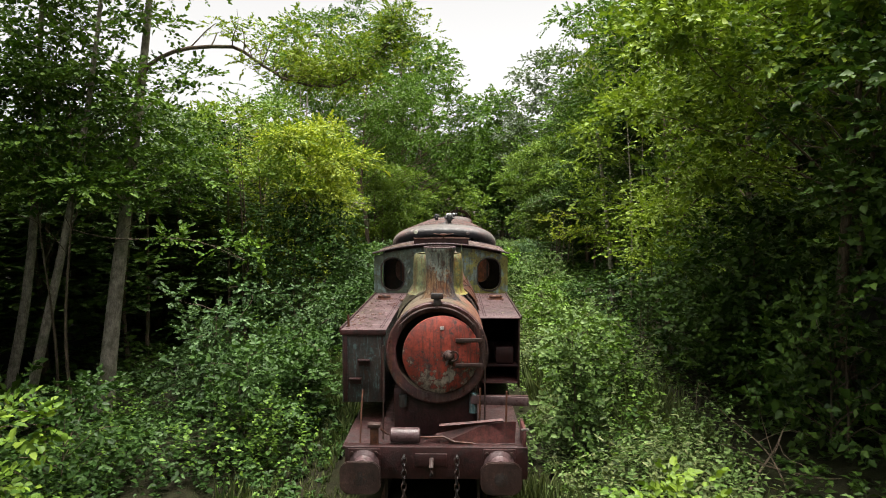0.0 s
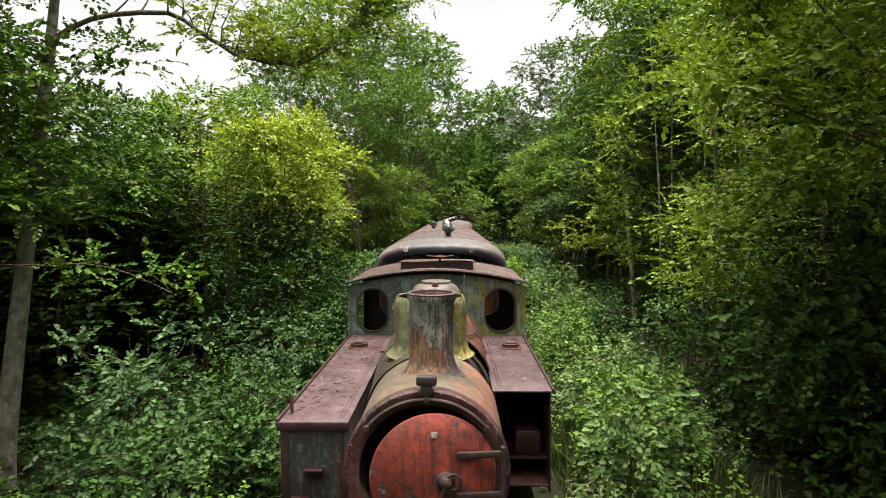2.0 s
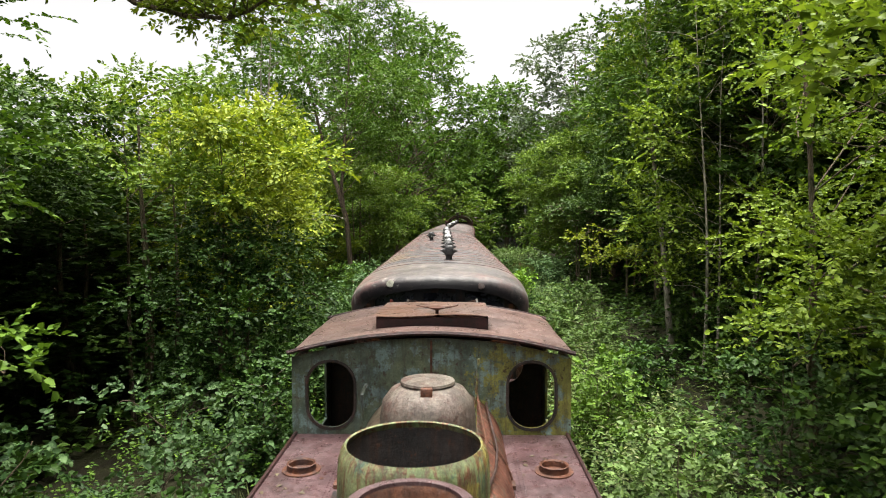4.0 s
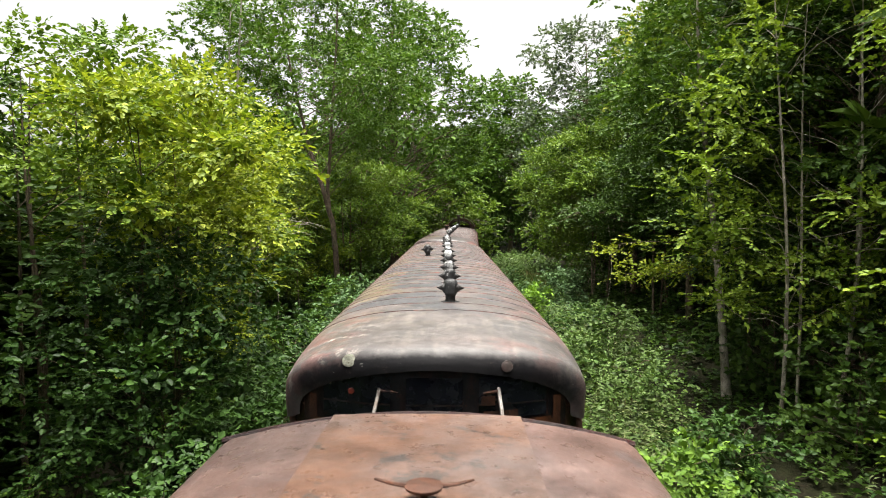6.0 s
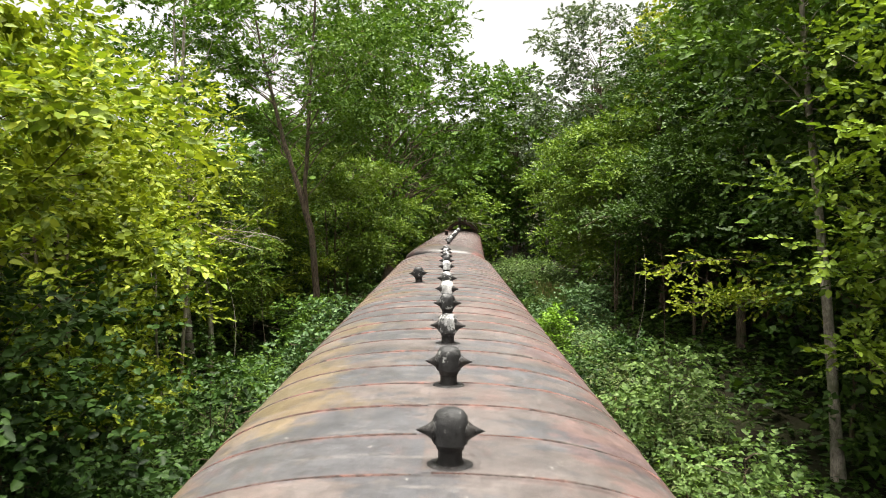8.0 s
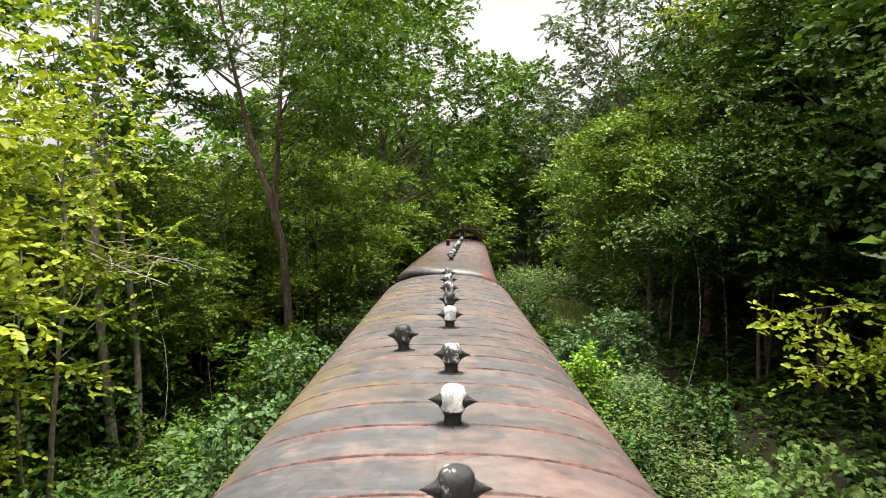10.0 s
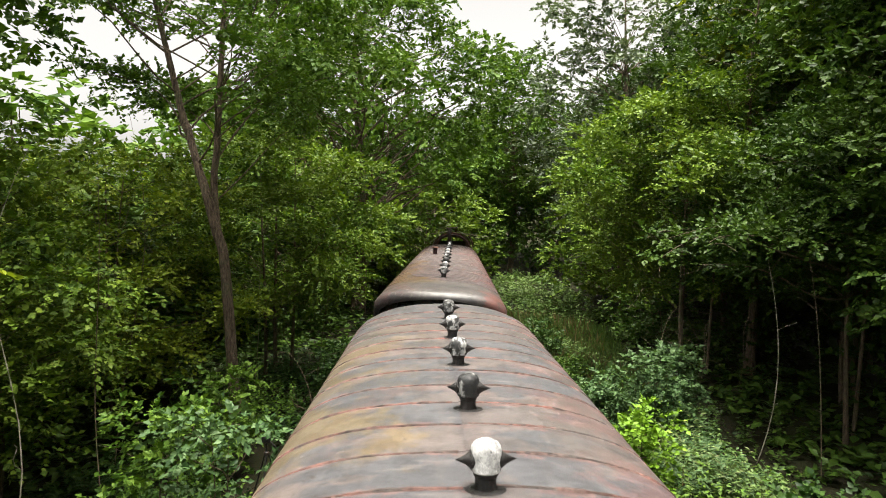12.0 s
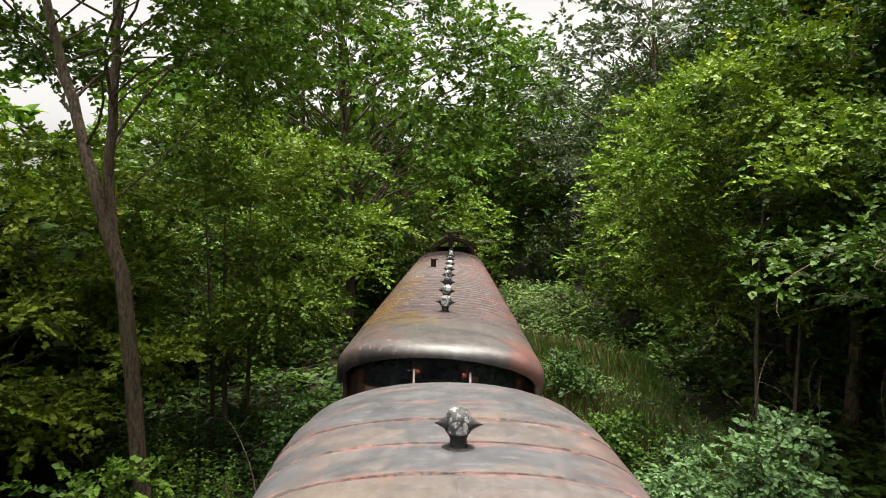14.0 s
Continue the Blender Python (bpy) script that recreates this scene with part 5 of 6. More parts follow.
vents_on(C1, 21.35, [(0.14 - 0.006 * (y - 20), y - 17.55, w) for y, w in ((20.2, 0), (21.75, 0), (23.3, 1), (24.9, 0), (26.4, 2), (27.93, 1), (30.4, 2), (31.97, 0), (33.55, 1), (35.1, 1), (36.65, 1))] + [(-0.41, 28.98 - 17.55, 0)])
vents_on(C2, 23.3, [(0.0, y - 1.6, w) for y, w in ((4.3, 1), (6.05, 1), (7.8, 0), (9.6, 1), (11.5, 1), (13.6, 1), (15.6, 0), (17.3, 0), (19.2, 1), (21.0, 0))])


def stove_pot(at):
    """A short rusty stove pipe with a flat cap."""
    p = empty("stove_pipe", "short rusty stove pipe with a flat cap on the coach roof", "chimney pipe", at=at)
    part("flange", lathe([(0.14, -0.03), (0.14, 0.01), (0.09, 0.02)], 20), M_RUST, p)
    part("pipe", lathe([(0.085, 0.0), (0.085, 0.24), (0.08, 0.26)], 20), M_MAROON, p)
    part("cap", lathe([(0.0, 0.25), (0.13, 0.25), (0.135, 0.27), (0.12, 0.3), (0.0, 0.31)], 20), M_RUST, p)


stove_pot(C2 @ pose(-0.52, 12.6, roof_at(-0.52, 12.6, 0, 23.3)))


def lichen_patch(x, y, r, mat, label, drop=0.045, tilt=40):
    """A round patch on the front dome of the first coach."""
    z = roof_at(x, y, 0, 21.35)
    dz = (roof_at(x + 0.03, y, 0, 21.35) - roof_at(x - 0.03, y, 0, 21.35)) / 0.06
    ob = part("roof_patch", lathe([(r, 0.0), (r * 0.97, 0.006), (r * 0.8, 0.008), (0, 0.009)], 28), mat)
    ob.matrix_basis = C1 @ pose(x, y, z - drop, tilt, -math.degrees(math.atan(dz)), 0)
    return tagged(ob, label, "patch")


lichen_patch(-0.74, 0.15, 0.06, M_LICHEN, "round pale disc on the domed end of the coach roof", 0.09, 58)
lichen_patch(0.62, 0.075, 0.05, M_BUFFER, "round dull brown disc on the domed end of the coach roof", 0.13, 72)


# the vehicle beyond the second coach: an engine's open cab, arched roof and chimney
def make_far_engine():
    m = pose(0.66, 65.0, 0, 0, 0, -2.5)
    e = empty("far_locomotive", "red rusty engine cab with an arched roof behind the coaches", "locomotive", at=m)
    rim = [(1.08 * math.cos(radians(a)), 3.56 + 0.92 * math.sin(radians(a))) for a in range(0, 181, 9)]
    hole = [(0.86 * math.cos(radians(a)), 3.52 + 0.72 * math.sin(radians(a))) for a in range(0, 181, 9)]
    part("cab_end", plate([*rim, (-1.08, 1.0), (1.08, 1.0)], 0, 0.06, [[*hole, (-0.86, 1.9), (0.86, 1.9)]]), M_RUST, e)
    bm = bmesh.new()
    rows = [[bm.verts.new((1.14 * math.cos(radians(a)), y, 3.58 + 0.96 * math.sin(radians(a)))) for a in range(0, 181, 9)] for y in (0.1, 2.3)]
    for i in range(20):
        bm.faces.new((rows[0][i], rows[0][i + 1], rows[1][i + 1], rows[1][i]))
    bmesh.ops.solidify(bm, geom=bm.faces[:], thickness=-0.04)
    part("cab_roof", bm, M_TANK_TOP, e)
    part("roof_rib", pipe([(1.0 * math.cos(radians(a)), -0.05, 3.54 + 0.78 * math.sin(radians(a))) for a in range(8, 173, 8)], 0.035, 6), M_BUFFER, e)
    part("cab_back", box(-1.05, 1.05, 2.0, 2.06, 1.0, 3.9), M_DARK, e)
    part("roof_plate", box(-0.34, 0.32, 0.2, 1.3, 4.66, 4.73, 0.01, turn=pose(0, 0, 0, 0, -4, 0)), M_TANK_TOP, e)
    part("plate_post", box(-0.24, -0.04, -0.2, 0.3, 3.9, 4.67, 0.02), M_BUFFER, e)
    part("plate_post", box(0.14, 0.28, 0.7, 1.0, 4.4, 4.66, 0.02), M_RUST, e)
    part("side_rod", pipe([(0.1, -0.05, 4.44), (0.9, -0.1, 4.36), (1.5, -0.05, 4.28), (2.1, 0.1, 4.22)], 0.022, 6), M_BARK_PALE, e)
    part("side_rod", pipe([(-0.2, -0.05, 4.5), (-0.7, -0.05, 4.42), (-1.2, 0.1, 4.36)], 0.018, 6), M_BARK_PALE, e)
    part("side_pillar", pipe([(1.12, -0.1, 2.8), (1.16, -0.1, 3.9), (0.95, -0.05, 4.3)], 0.035, 6), M_RUST, e)
    part("body", box(-1.05, 1.05, 2.1, 6.5, 1.0, 2.4, 0.03), M_MAROON, e)
    part("boiler", lathe([(0, 0), (0.62, 0), (0.62, 5), (0, 5)], 32, along_y(0, 2.1, 2.3)), M_MAROON, e)
    part("footplate", box(-1.1, 1.1, 0.0, 7.2, 0.95, 1.0), M_DARK, e)
    for y in (0.8, 2.8, 4.8):
        for x in (-0.76, 0.76):
            wheel(e, x, y, 0.52)


make_far_engine()


# ---- trees and shrubs that stand by themselves ----
# left of the train
ash = tree("ash_tree", "slender tree with a grey trunk and one long overhanging limb", "tree", (-8.0, 15.5, 0), 13, 2.7, 4.4, 26, 0.11, M_ASH, M_BARK_GREY, ((0, 0, 0.19),), per=52, seed=11, lean=(1.5, 0.2), keep=lambda x, y, z: x < -6.0)


def overhanging_limb(top, base):
    """A long arching limb over the line, bare at first, with hanging sprays at its end."""
    rng = np.random.default_rng(91)
    way = np.array([(-7.1, 15.6, 7.1), (-6.8, 15.9, 7.75), (-6.1, 16.1, 8.1), (-4.9, 16.2, 8.13), (-4.4, 16.2, 7.78), (-3.8, 16.2, 7.38), (-3.0, 16.2, 7.18), (-2.45, 16.3, 7.24), (-1.9, 16.3, 7.6), (-1.4, 16.4, 8.1), (-1.2, 16.5, 8.7)]) - np.array(base)
    u = np.linspace(0, 1, 25)
    q = np.stack([np.interp(u, np.linspace(0, 1, len(way)), way[:, k]) for k in range(3)] + [0.056 - 0.046 * u], -1)
    q[1:-1, :3] += rng.normal(0, 0.012, (23, 3))
    paths, spots = [], []
    for i in range(5, 25):
        for r in range(3 if i > 9 else 1):
            tip = q[i, :3] + np.array([rng.normal(0.35, 0.5), rng.normal(0, 0.6), abs(rng.normal(0.35, 0.45)) - 0.1])
            p = curve_path(rng, q[i, :3], tuple(tip), max(0.008, q[i, 3] * 0.45), 0.004, 6, 0.1, 0.25)
            paths.append(p)
            for m in (2, 3, 5):
                if i > 8 or rng.random() < 0.3:
                    spots.append((*(p[m, :3] + rng.normal(0, 0.08, 3)), 0.24, 0.3))
    tube_object("limb", [q], M_BARK, top, 8)
    tagged(tube_object("branchwork", paths, M_BARK, top, 5), kind="stuff")
    P, D, N, L = clump_leaves(rng, spots, 120, 9, 0.36, 0.088, 0.05, (1.0, 1.2))
    lv = new("spray", leaf_mesh("spray", P, D, N, L, L * 0.55, M_HAZEL_LIGHT, True))
    lv.parent = top


overhanging_limb(ash, (-8.0, 15.5, 0))
tree("field_maple", "leafy maple sapling spreading before the grey trunk", "tree", (-7.7, 14.0, -0.3), 7.5, 2.7, 3.9, 44, 0.1, M_ASH, M_BARK, ((0, 0, 0.04), (-0.7, 0.3, 0.035)), per=70, seed=61, flat=0.26, clump=(0.7, 1.1), core=0.6, big=(1.0, 1.4), keep=lambda x, y, z: x < -5.9 and y > 13.2 and z > 4.4,
     arms=((4.2, 3.6, 0.0, 3.5),))
tree("ash_tree", "thin leaning tree with a pale grey trunk", "tree", (-10.1, 15.0, 0), 13.5, 2.0, 4.2, 20, 0.12, M_ASH, M_BARK_PALE, ((0, 0, 0.12),), per=46, seed=12, lean=(1.8, 0.2))
tree("ash_tree", "thin leaning tree with a grey trunk", "tree", (-9.3, 14.5, 0), 13, 2.0, 4.2, 18, 0.12, M_ASH, M_BARK_PALE, ((0, 0, 0.11),), per=46, seed=24, lean=(2.3, 0.2))
tree("hazel_shrub", "large rounded green hazel", "shrub", (-7.4, 24.0, 0), 7.9, 4.3, 0.8, 80, 0.1, M_HAZEL, M_BARK, ((0, 0, 0.07), (0.4, 0.3, 0.06), (-0.4, 0.2, 0.06), (0.2, -0.5, 0.06)), per=96, seed=13, wide=0.62, core=0.8, clump=(0.7, 1.1), big=(1.0, 1.4), keep=lambda x, y, z: z > 4.8 + 0.8 * max(0.0, -6.4 - x) and x < -4.6)
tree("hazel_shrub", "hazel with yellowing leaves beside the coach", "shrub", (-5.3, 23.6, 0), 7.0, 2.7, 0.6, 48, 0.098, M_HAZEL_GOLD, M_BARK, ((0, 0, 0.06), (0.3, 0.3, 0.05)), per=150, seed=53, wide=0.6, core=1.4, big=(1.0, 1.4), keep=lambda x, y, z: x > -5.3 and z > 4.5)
# lower part of the same hazel, its shade put into a darker leaf colour
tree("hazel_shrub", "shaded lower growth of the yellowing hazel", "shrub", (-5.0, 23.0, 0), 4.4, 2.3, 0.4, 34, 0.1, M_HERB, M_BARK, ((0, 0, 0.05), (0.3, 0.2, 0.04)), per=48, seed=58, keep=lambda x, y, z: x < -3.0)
# shade of the wood put into this hazel's dark leaf colour
tree("hazel_shrub", "dark leafy hazel at the edge of the wood", "shrub", (-10.2, 21.4, 0), 7.4, 3.4, 3.4, 44, 0.12, M_OAK_SHADE, M_BARK, ((0, 0, 0.07), (0.4, 0.3, 0.06)), per=70, seed=14, wide=0.6, core=0.8, big=(1.0, 1.5), keep=lambda x, y, z: z > 4.6)
tree("hazel_shrub", "golden-green hazel between the yellowing ones", "shrub", (-7.2, 28.6, 0), 7.5, 3.0, 1.2, 44, 0.105, M_HAZEL_GOLD, M_BARK, ((0, 0, 0.06), (0.4, 0.3, 0.05)), per=56, seed=57, wide=0.6, keep=lambda x, y, z: x < -3.9)
tree("ash_tree", "tall open tree with a pale forked trunk", "tree", (-7.5, 36.6, 0), 14, 2.6, 7.2, 24, 0.15, M_ASH, M_BARK_PALE, ((0, 0, 0.12), (0.3, 0.2, 0.09, -0.9, 0.0)), per=34, seed=15)
tree("ash_tree", "tall tree at the back of the wood", "tree", (-10.5, 32.5, 0), 9, 3.2, 3.0, 44, 0.2, M_HAZEL_LIGHT, M_BARK, per=28, seed=16)
tree("young_tree", "young tree with a thin pale stem and yellow leaves", "tree", (-5.8, 31.4, 0), 8.2, 1.9, 3.6, 32, 0.1, M_HAZEL_GOLD, M_BARK_PALE, ((0, 0, 0.05), (-0.5, 0.4, 0.035)), per=60, seed=17, clump=(0.4, 0.7))
tree("ash_tree", "twin-stemmed tree with a rough brown trunk", "tree", (-5.37, 43.2, 0), 17, 5.4, 7.4, 84, 0.125, M_ASH, M_BARK, (), per=56, seed=18, clump=(0.9, 1.5), keep=lambda x, y, z: x > -5.0 or z > 10.2 or (z < 9.0 and y > 45.0),
     ways=([(0.22, 0, -0.3, 0.187), (0.2, 0, 0.35, 0.144), (0.03, 0, 2.9, 0.129), (-0.07, 0, 4.4, 0.121), (-0.3, 0, 5.1, 0.117), (-0.5, 0, 5.9, 0.109), (-0.8, 0.2, 6.7, 0.094), (-1.28, 0.5, 8.0, 0.082), (-1.6, 0.5, 9.4, 0.070), (-1.9, 0.5, 10.6, 0.055), (-2.4, 0.6, 13.0, 0.035), (-2.6, 0.6, 15.0, 0.016)],
           [(-0.2, 0.06, 4.9, 0.062), (-0.36, 0.1, 6.05, 0.086), (-0.25, 0.1, 7.15, 0.078), (-0.17, 0.1, 8.5, 0.070), (-0.1, 0.1, 9.9, 0.058), (0.1, 0.2, 13.0, 0.035), (0.2, 0.2, 15.8, 0.016)]),
     arms=((6.9, -4.2, 1.4, 9.2), (9.4, -4.6, 1.6, 11.8)))
tree("hazel_shrub", "spreading hazel beside the coach", "shrub", (-5.5, 48.8, 0), 7.8, 4.0, 2.2, 40, 0.12, M_HAZEL, M_BARK, ((0, 0, 0.07), (0.4, 0.3, 0.06), (-0.4, 0.2, 0.06)), per=84, seed=19, flat=0.26, clump=(0.9, 1.5), core=0.5, arms=((3.2, 3.0, -1.6, 4.8), (3.8, 2.8, -0.4, 5.6), (3.0, 2.2, -2.6, 5.3)))
tree("hazel_shrub", "hazel thicket in the shade of the wood", "shrub", (-9.4, 45.5, 0), 7.0, 3.8, 1.0, 42, 0.13, M_HAZEL_LIGHT, M_BARK, ((0, 0, 0.07), (0.5, -0.3, 0.06)), flat=0.28, clump=(0.9, 1.4), per=64, seed=20)
tree("hazel_shrub", "open hazel with arching stems beside the young tree", "shrub", (-8.6, 38.8, 0), 6.6, 2.8, 1.2, 40, 0.12, M_HAZEL, M_BARK, ((0, 0, 0.06), (0.5, -0.3, 0.05), (-0.4, 0.3, 0.05)), per=72, seed=55)
tree("oak_tree", "large dark oak with heavy limbs over the line", "tree", (-4.6, 64.0, 0), 20, 8.0, 3.6, 130, 0.24, M_ASH, M_BARK, ((0, 0, 0.34),), keep=lambda x, y, z: x < -2.4 or z > 6.8, per=14, seed=21, clump=(1.3, 2.2), length=0.7)
tree("hazel_shrub", "low bushes closing off the line", "shrub", (-0.8, 74.0, 0), 7.5, 5.2, 0.6, 60, 0.26, M_HAZEL, M_BARK, ((0, 0, 0.08),), per=22, seed=22, length=0.6)
# right of the train
tree("field_maple", "broad maple with layered sprays reaching the engine", "tree", (7.2, 11.8, 0), 10.5, 4.0, 3.0, 76, 0.115, M_MAPLE, M_BARK, ((0, 0, 0.12), (0.5, 0.6, 0.07)), per=105, seed=31, wide=0.45, core=1.4, big=(1.0, 1.4), keep=lambda x, y, z: x < 5.4 or z > 6.2)
tree("field_maple", "broad maple with layered sprays", "tree", (7.7, 17.4, 0), 11, 4.4, 2.4, 72, 0.092, M_MAPLE, M_BARK, ((0, 0, 0.12), (-1.4, 1.4, 0.08)), per=70, seed=32, wide=0.55, keep=lambda x, y, z: x > 5.0 and (y < 19.4 or x > 6.8))
tree("ash_tree", "thin tree with a slender grey stem", "tree", (7.2, 26.2, 0), 12, 3.1, 2.6, 60, 0.1, M_MAPLE, M_BARK_PALE, ((-0.1, 0, 0.045, -0.4, 0.0), (0.35, 0.2, 0.036), (0.9, -0.1, 0.05), (1.5, 0.8, 0.04)), per=56, seed=33, clump=(0.5, 1.0), keep=lambda x, y, z: x > 4.7)
tree("young_tree", "low branch of bright leaves beside the coach", "tree", (8.5, 31.0, 0.3), 4.4, 0.7, 3.4, 4, 0.1, M_HAZEL_GOLD, M_BARK, ((0, 0, 0.05),), per=44, seed=34, clump=(0.3, 0.4), flat=0.3, arms=((3.2, -4.2, -0.1, 3.6), (3.0, -3.4, 0.4, 2.9), (3.0, -2.4, -0.3, 2.95)), count=7)
tree("ash_tree", "slim tree with a pale leaning trunk and high crown", "tree", (7.15, 29.0, 0.3), 13, 2.6, 6.6, 30, 0.13, M_ASH, M_BARK_PALE, ((0, 0, 0.1),), per=50, seed=56, lean=(-0.95, 0.2))
tree("ash_tree", "dark tree deep in the wood", "tree", (9.8, 29.5, 0), 14, 3.8, 2.5, 50, 0.15, M_OAK_SHADE, M_BARK, ((0, 0, 0.13),), per=44, seed=35)
tree("hazel_shrub", "big rounded hazel with light green leaves", "shrub", (6.9, 46.0, 0), 9.2, 4.4, 2.6, 92, 0.12, M_HAZEL, M_BARK, ((0.7, 1.8, 0.055), (1.3, 1.5, 0.05), (0.9, 2.4, 0.045)), per=92, seed=36, core=1.2, flat=0.42, big=(1.0, 1.5), wide=0.45, keep=lambda x, y, z: z > max(3.9, 1.9 + 0.68 * x) or (y > 47.6 and z > 3.0 and x > 6))
# these two hazels get the canopy's shade through their dark leaf colour
tree("hazel_shrub", "dark spreading hazel under the tall maple", "shrub", (10.2, 43.6, 0), 8.4, 3.6, 3.2, 56, 0.14, M_OAK_SHADE, M_BARK, ((0, 0, 0.08), (0.5, 0.4, 0.07)), per=48, seed=49, core=0.8, big=(1.0, 1.5), wide=0.45)
tree("hazel_shrub", "dark hazel with sprays hanging over the bank", "shrub", (8.3, 41.4, 0.3), 7.6, 3.4, 3.4, 40, 0.12, M_OAK_SHADE, M_BARK, ((0.6, 0, 0.06), (1.0, 0.4, 0.05)), per=56, seed=59, flat=0.3, wide=0.5, keep=lambda x, y, z: z > 4.4,
     arms=((3.8, -3.5, 0.4, 4.2), (4.2, -3.0, -1.0, 4.6), (3.6, -2.4, 1.0, 4.0), (4.0, -3.4, 1.8, 4.6), (4.2, -2.2, -0.2, 4.9)))
tree("willow_tree", "tall grey-green willow in the distance", "tree", (10.5, 66.0, 0), 19.5, 6.0, 3.0, 120, 0.22, M_WILLOW, M_BARK, ((0, 0, 0.25),), per=15, seed=37, clump=(1.1, 1.8), length=0.6, wide=0.6)
tree("ash_tree", "tall pale green tree behind the gap", "tree", (6.0, 84.0, 0), 19, 4.5, 4.0, 56, 0.3, M_ASH, M_BARK, ((0, 0, 0.25),), per=14, seed=38, clump=(1.2, 2.0), length=0.7)
tree("ash_tree", "tall yellow-green tree on the bank", "tree", (13.5, 53.0, 0.4), 17, 4.8, 4.0, 66, 0.2, M_YELLOW, M_BARK, ((0, 0, 0.2),), per=26, seed=39, clump=(0.9, 1.6))
tree("hazel_shrub", "hazel bush on the bank", "shrub", (8.8, 59.5, 0), 7.0, 3.4, 1.4, 44, 0.18, M_HAZEL, M_BARK, ((0, 0, 0.07),), per=36, seed=40)

# two trees added out of view, only for the shade of their crowns
tree("field_maple", "unseen tall maple added to shade the bank", "tree", (8.9, 3.4, 0.2), 16, 4.2, 8.4, 48, 0.24, M_OAK_SHADE, M_BARK, ((0, 0, 0.17),), per=22, seed=41, clump=(1.2, 1.8))
tree("ash_tree", "unseen tall tree added to shade the undergrowth", "tree", (-8.3, 8.4, 0), 17, 4.4, 9.8, 40, 0.24, M_OAK_SHADE, M_BARK, ((0, 0, 0.16),), per=22, seed=42, clump=(1.2, 1.8))

# dim by a darker leaf colour that stands for the maple's shade
tree("hazel_shrub", "dim hazel in the shade of the maple", "shrub", (8.4, 9.4, 0.2), 9.0, 3.3, 2.8, 56, 0.13, M_OAK_SHADE, M_BARK, ((0, 0, 0.07), (0.3, 0.2, 0.05)), per=50, seed=44)
tree("hazel_shrub", "dim hazel in the shade of the maple", "shrub", (6.6, 14.2, 0.2), 4.2, 1.8, 0.6, 28, 0.13, M_OAK_SHADE, M_BARK, ((0, 0, 0.05), (0.3, 0.2, 0.04)), per=46, seed=45)

tree("field_maple", "tall maple on top of the bank", "tree", (12.6, 45.0, 0.4), 15, 4.0, 8.0, 44, 0.2, M_HAZEL, M_BARK, ((0, 0, 0.17),), per=28, seed=46, clump=(1.1, 1.7))


# oaks added so that their crowns darken the bank below
dark_oak = tree("oak_tree", "dark oak whose crown closes over the bank", "tree", (10.6, 34.4, 0.4), 13, 3.5, 3.0, 46, 0.14, M_OAK_SHADE, M_BARK, ((0, 0, 0.15),), per=40, seed=54, group="oaks on the bank")
copy_thing(dark_oak, pose(10.2, 10.4, 0.2, 0, 0, 70))
copy_thing(dark_oak, pose(9.6, 27.6, 0.3, 0, 0, 130))
copy_thing(dark_oak, pose(10.0, 40.0, 0.4, 0, 0, 250))
copy_thing(dark_oak, pose(9.6, 47.6, 0.4, 0, 0, 20))

# low shrubs
LOW = [(-4.5, 13.4, 2.8, 1.2, M_LUSH), (-3.7, 16.6, 2.5, 1.1, M_LUSH), (-5.6, 9.5, 1.8, 1.3, M_HERB), (-4.4, 6.0, 2.3, 1.0, M_HAZEL), (-3.9, 28.0, 2.6, 1.2, M_HERB), (-4.4, 36.8, 2.4, 0.9, M_ASH), (-4.9, 40.6, 2.2, 0.9, M_ASH),
       (2.3, 6.2, 1.5, 0.35, M_HAZEL), (2.25, 11.2, 2.4, 0.4, M_BANK), (5.2, 17.8, 2.4, 1.4, M_HERB), (3.8, 25.6, 1.9, 1.1, M_BANK), (4.4, 22.0, 1.7, 0.9, M_HERB), (3.1, 38.0, 1.9, 0.55, M_BRIGHT), (3.2, 45.4, 1.2, 0.7, M_OAK_SHADE), (3.4, 50.5, 1.5, 0.9, M_HERB), (4.7, 35.2, 1.3, 0.8, M_HERB),
       (-3.2, 14.4, 1.7, 0.9, M_HERB), (-5.4, 15.0, 2.0, 1.0, M_HERB), (-3.2, 19.6, 2.0, 0.8, M_HERB), (-3.1, 31.0, 2.7, 1.0, M_LUSH), (-3.4, 36.0, 2.5, 0.9, M_LUSH), (-2.8, 44.6, 2.0, 0.8, M_HERB),
       (-3.4, 11.2, 1.9, 0.9, M_HERB), (-2.7, 13.0, 1.6, 0.7, M_HERB), (-2.8, 22.5, 2.0, 0.8, M_HERB), (-3.0, 25.6, 2.2, 0.9, M_HERB),
       (3.0, 13.6, 1.9, 0.8, M_ASH), (3.2, 16.4, 1.9, 0.8, M_BANK), (2.9, 20.0, 2.0, 0.7, M_ASH), (2.9, 28.4, 1.8, 0.7, M_BANK), (4.2, 29.6, 2.2, 0.9, M_BANK), (2.9, 33.0, 1.4, 0.6, M_HERB), (4.5, 41.4, 2.0, 0.6, M_LUSH), (5.4, 42.6, 1.9, 0.55, M_LUSH), (3.5, 42.0, 1.6, 0.7, M_LUSH)]
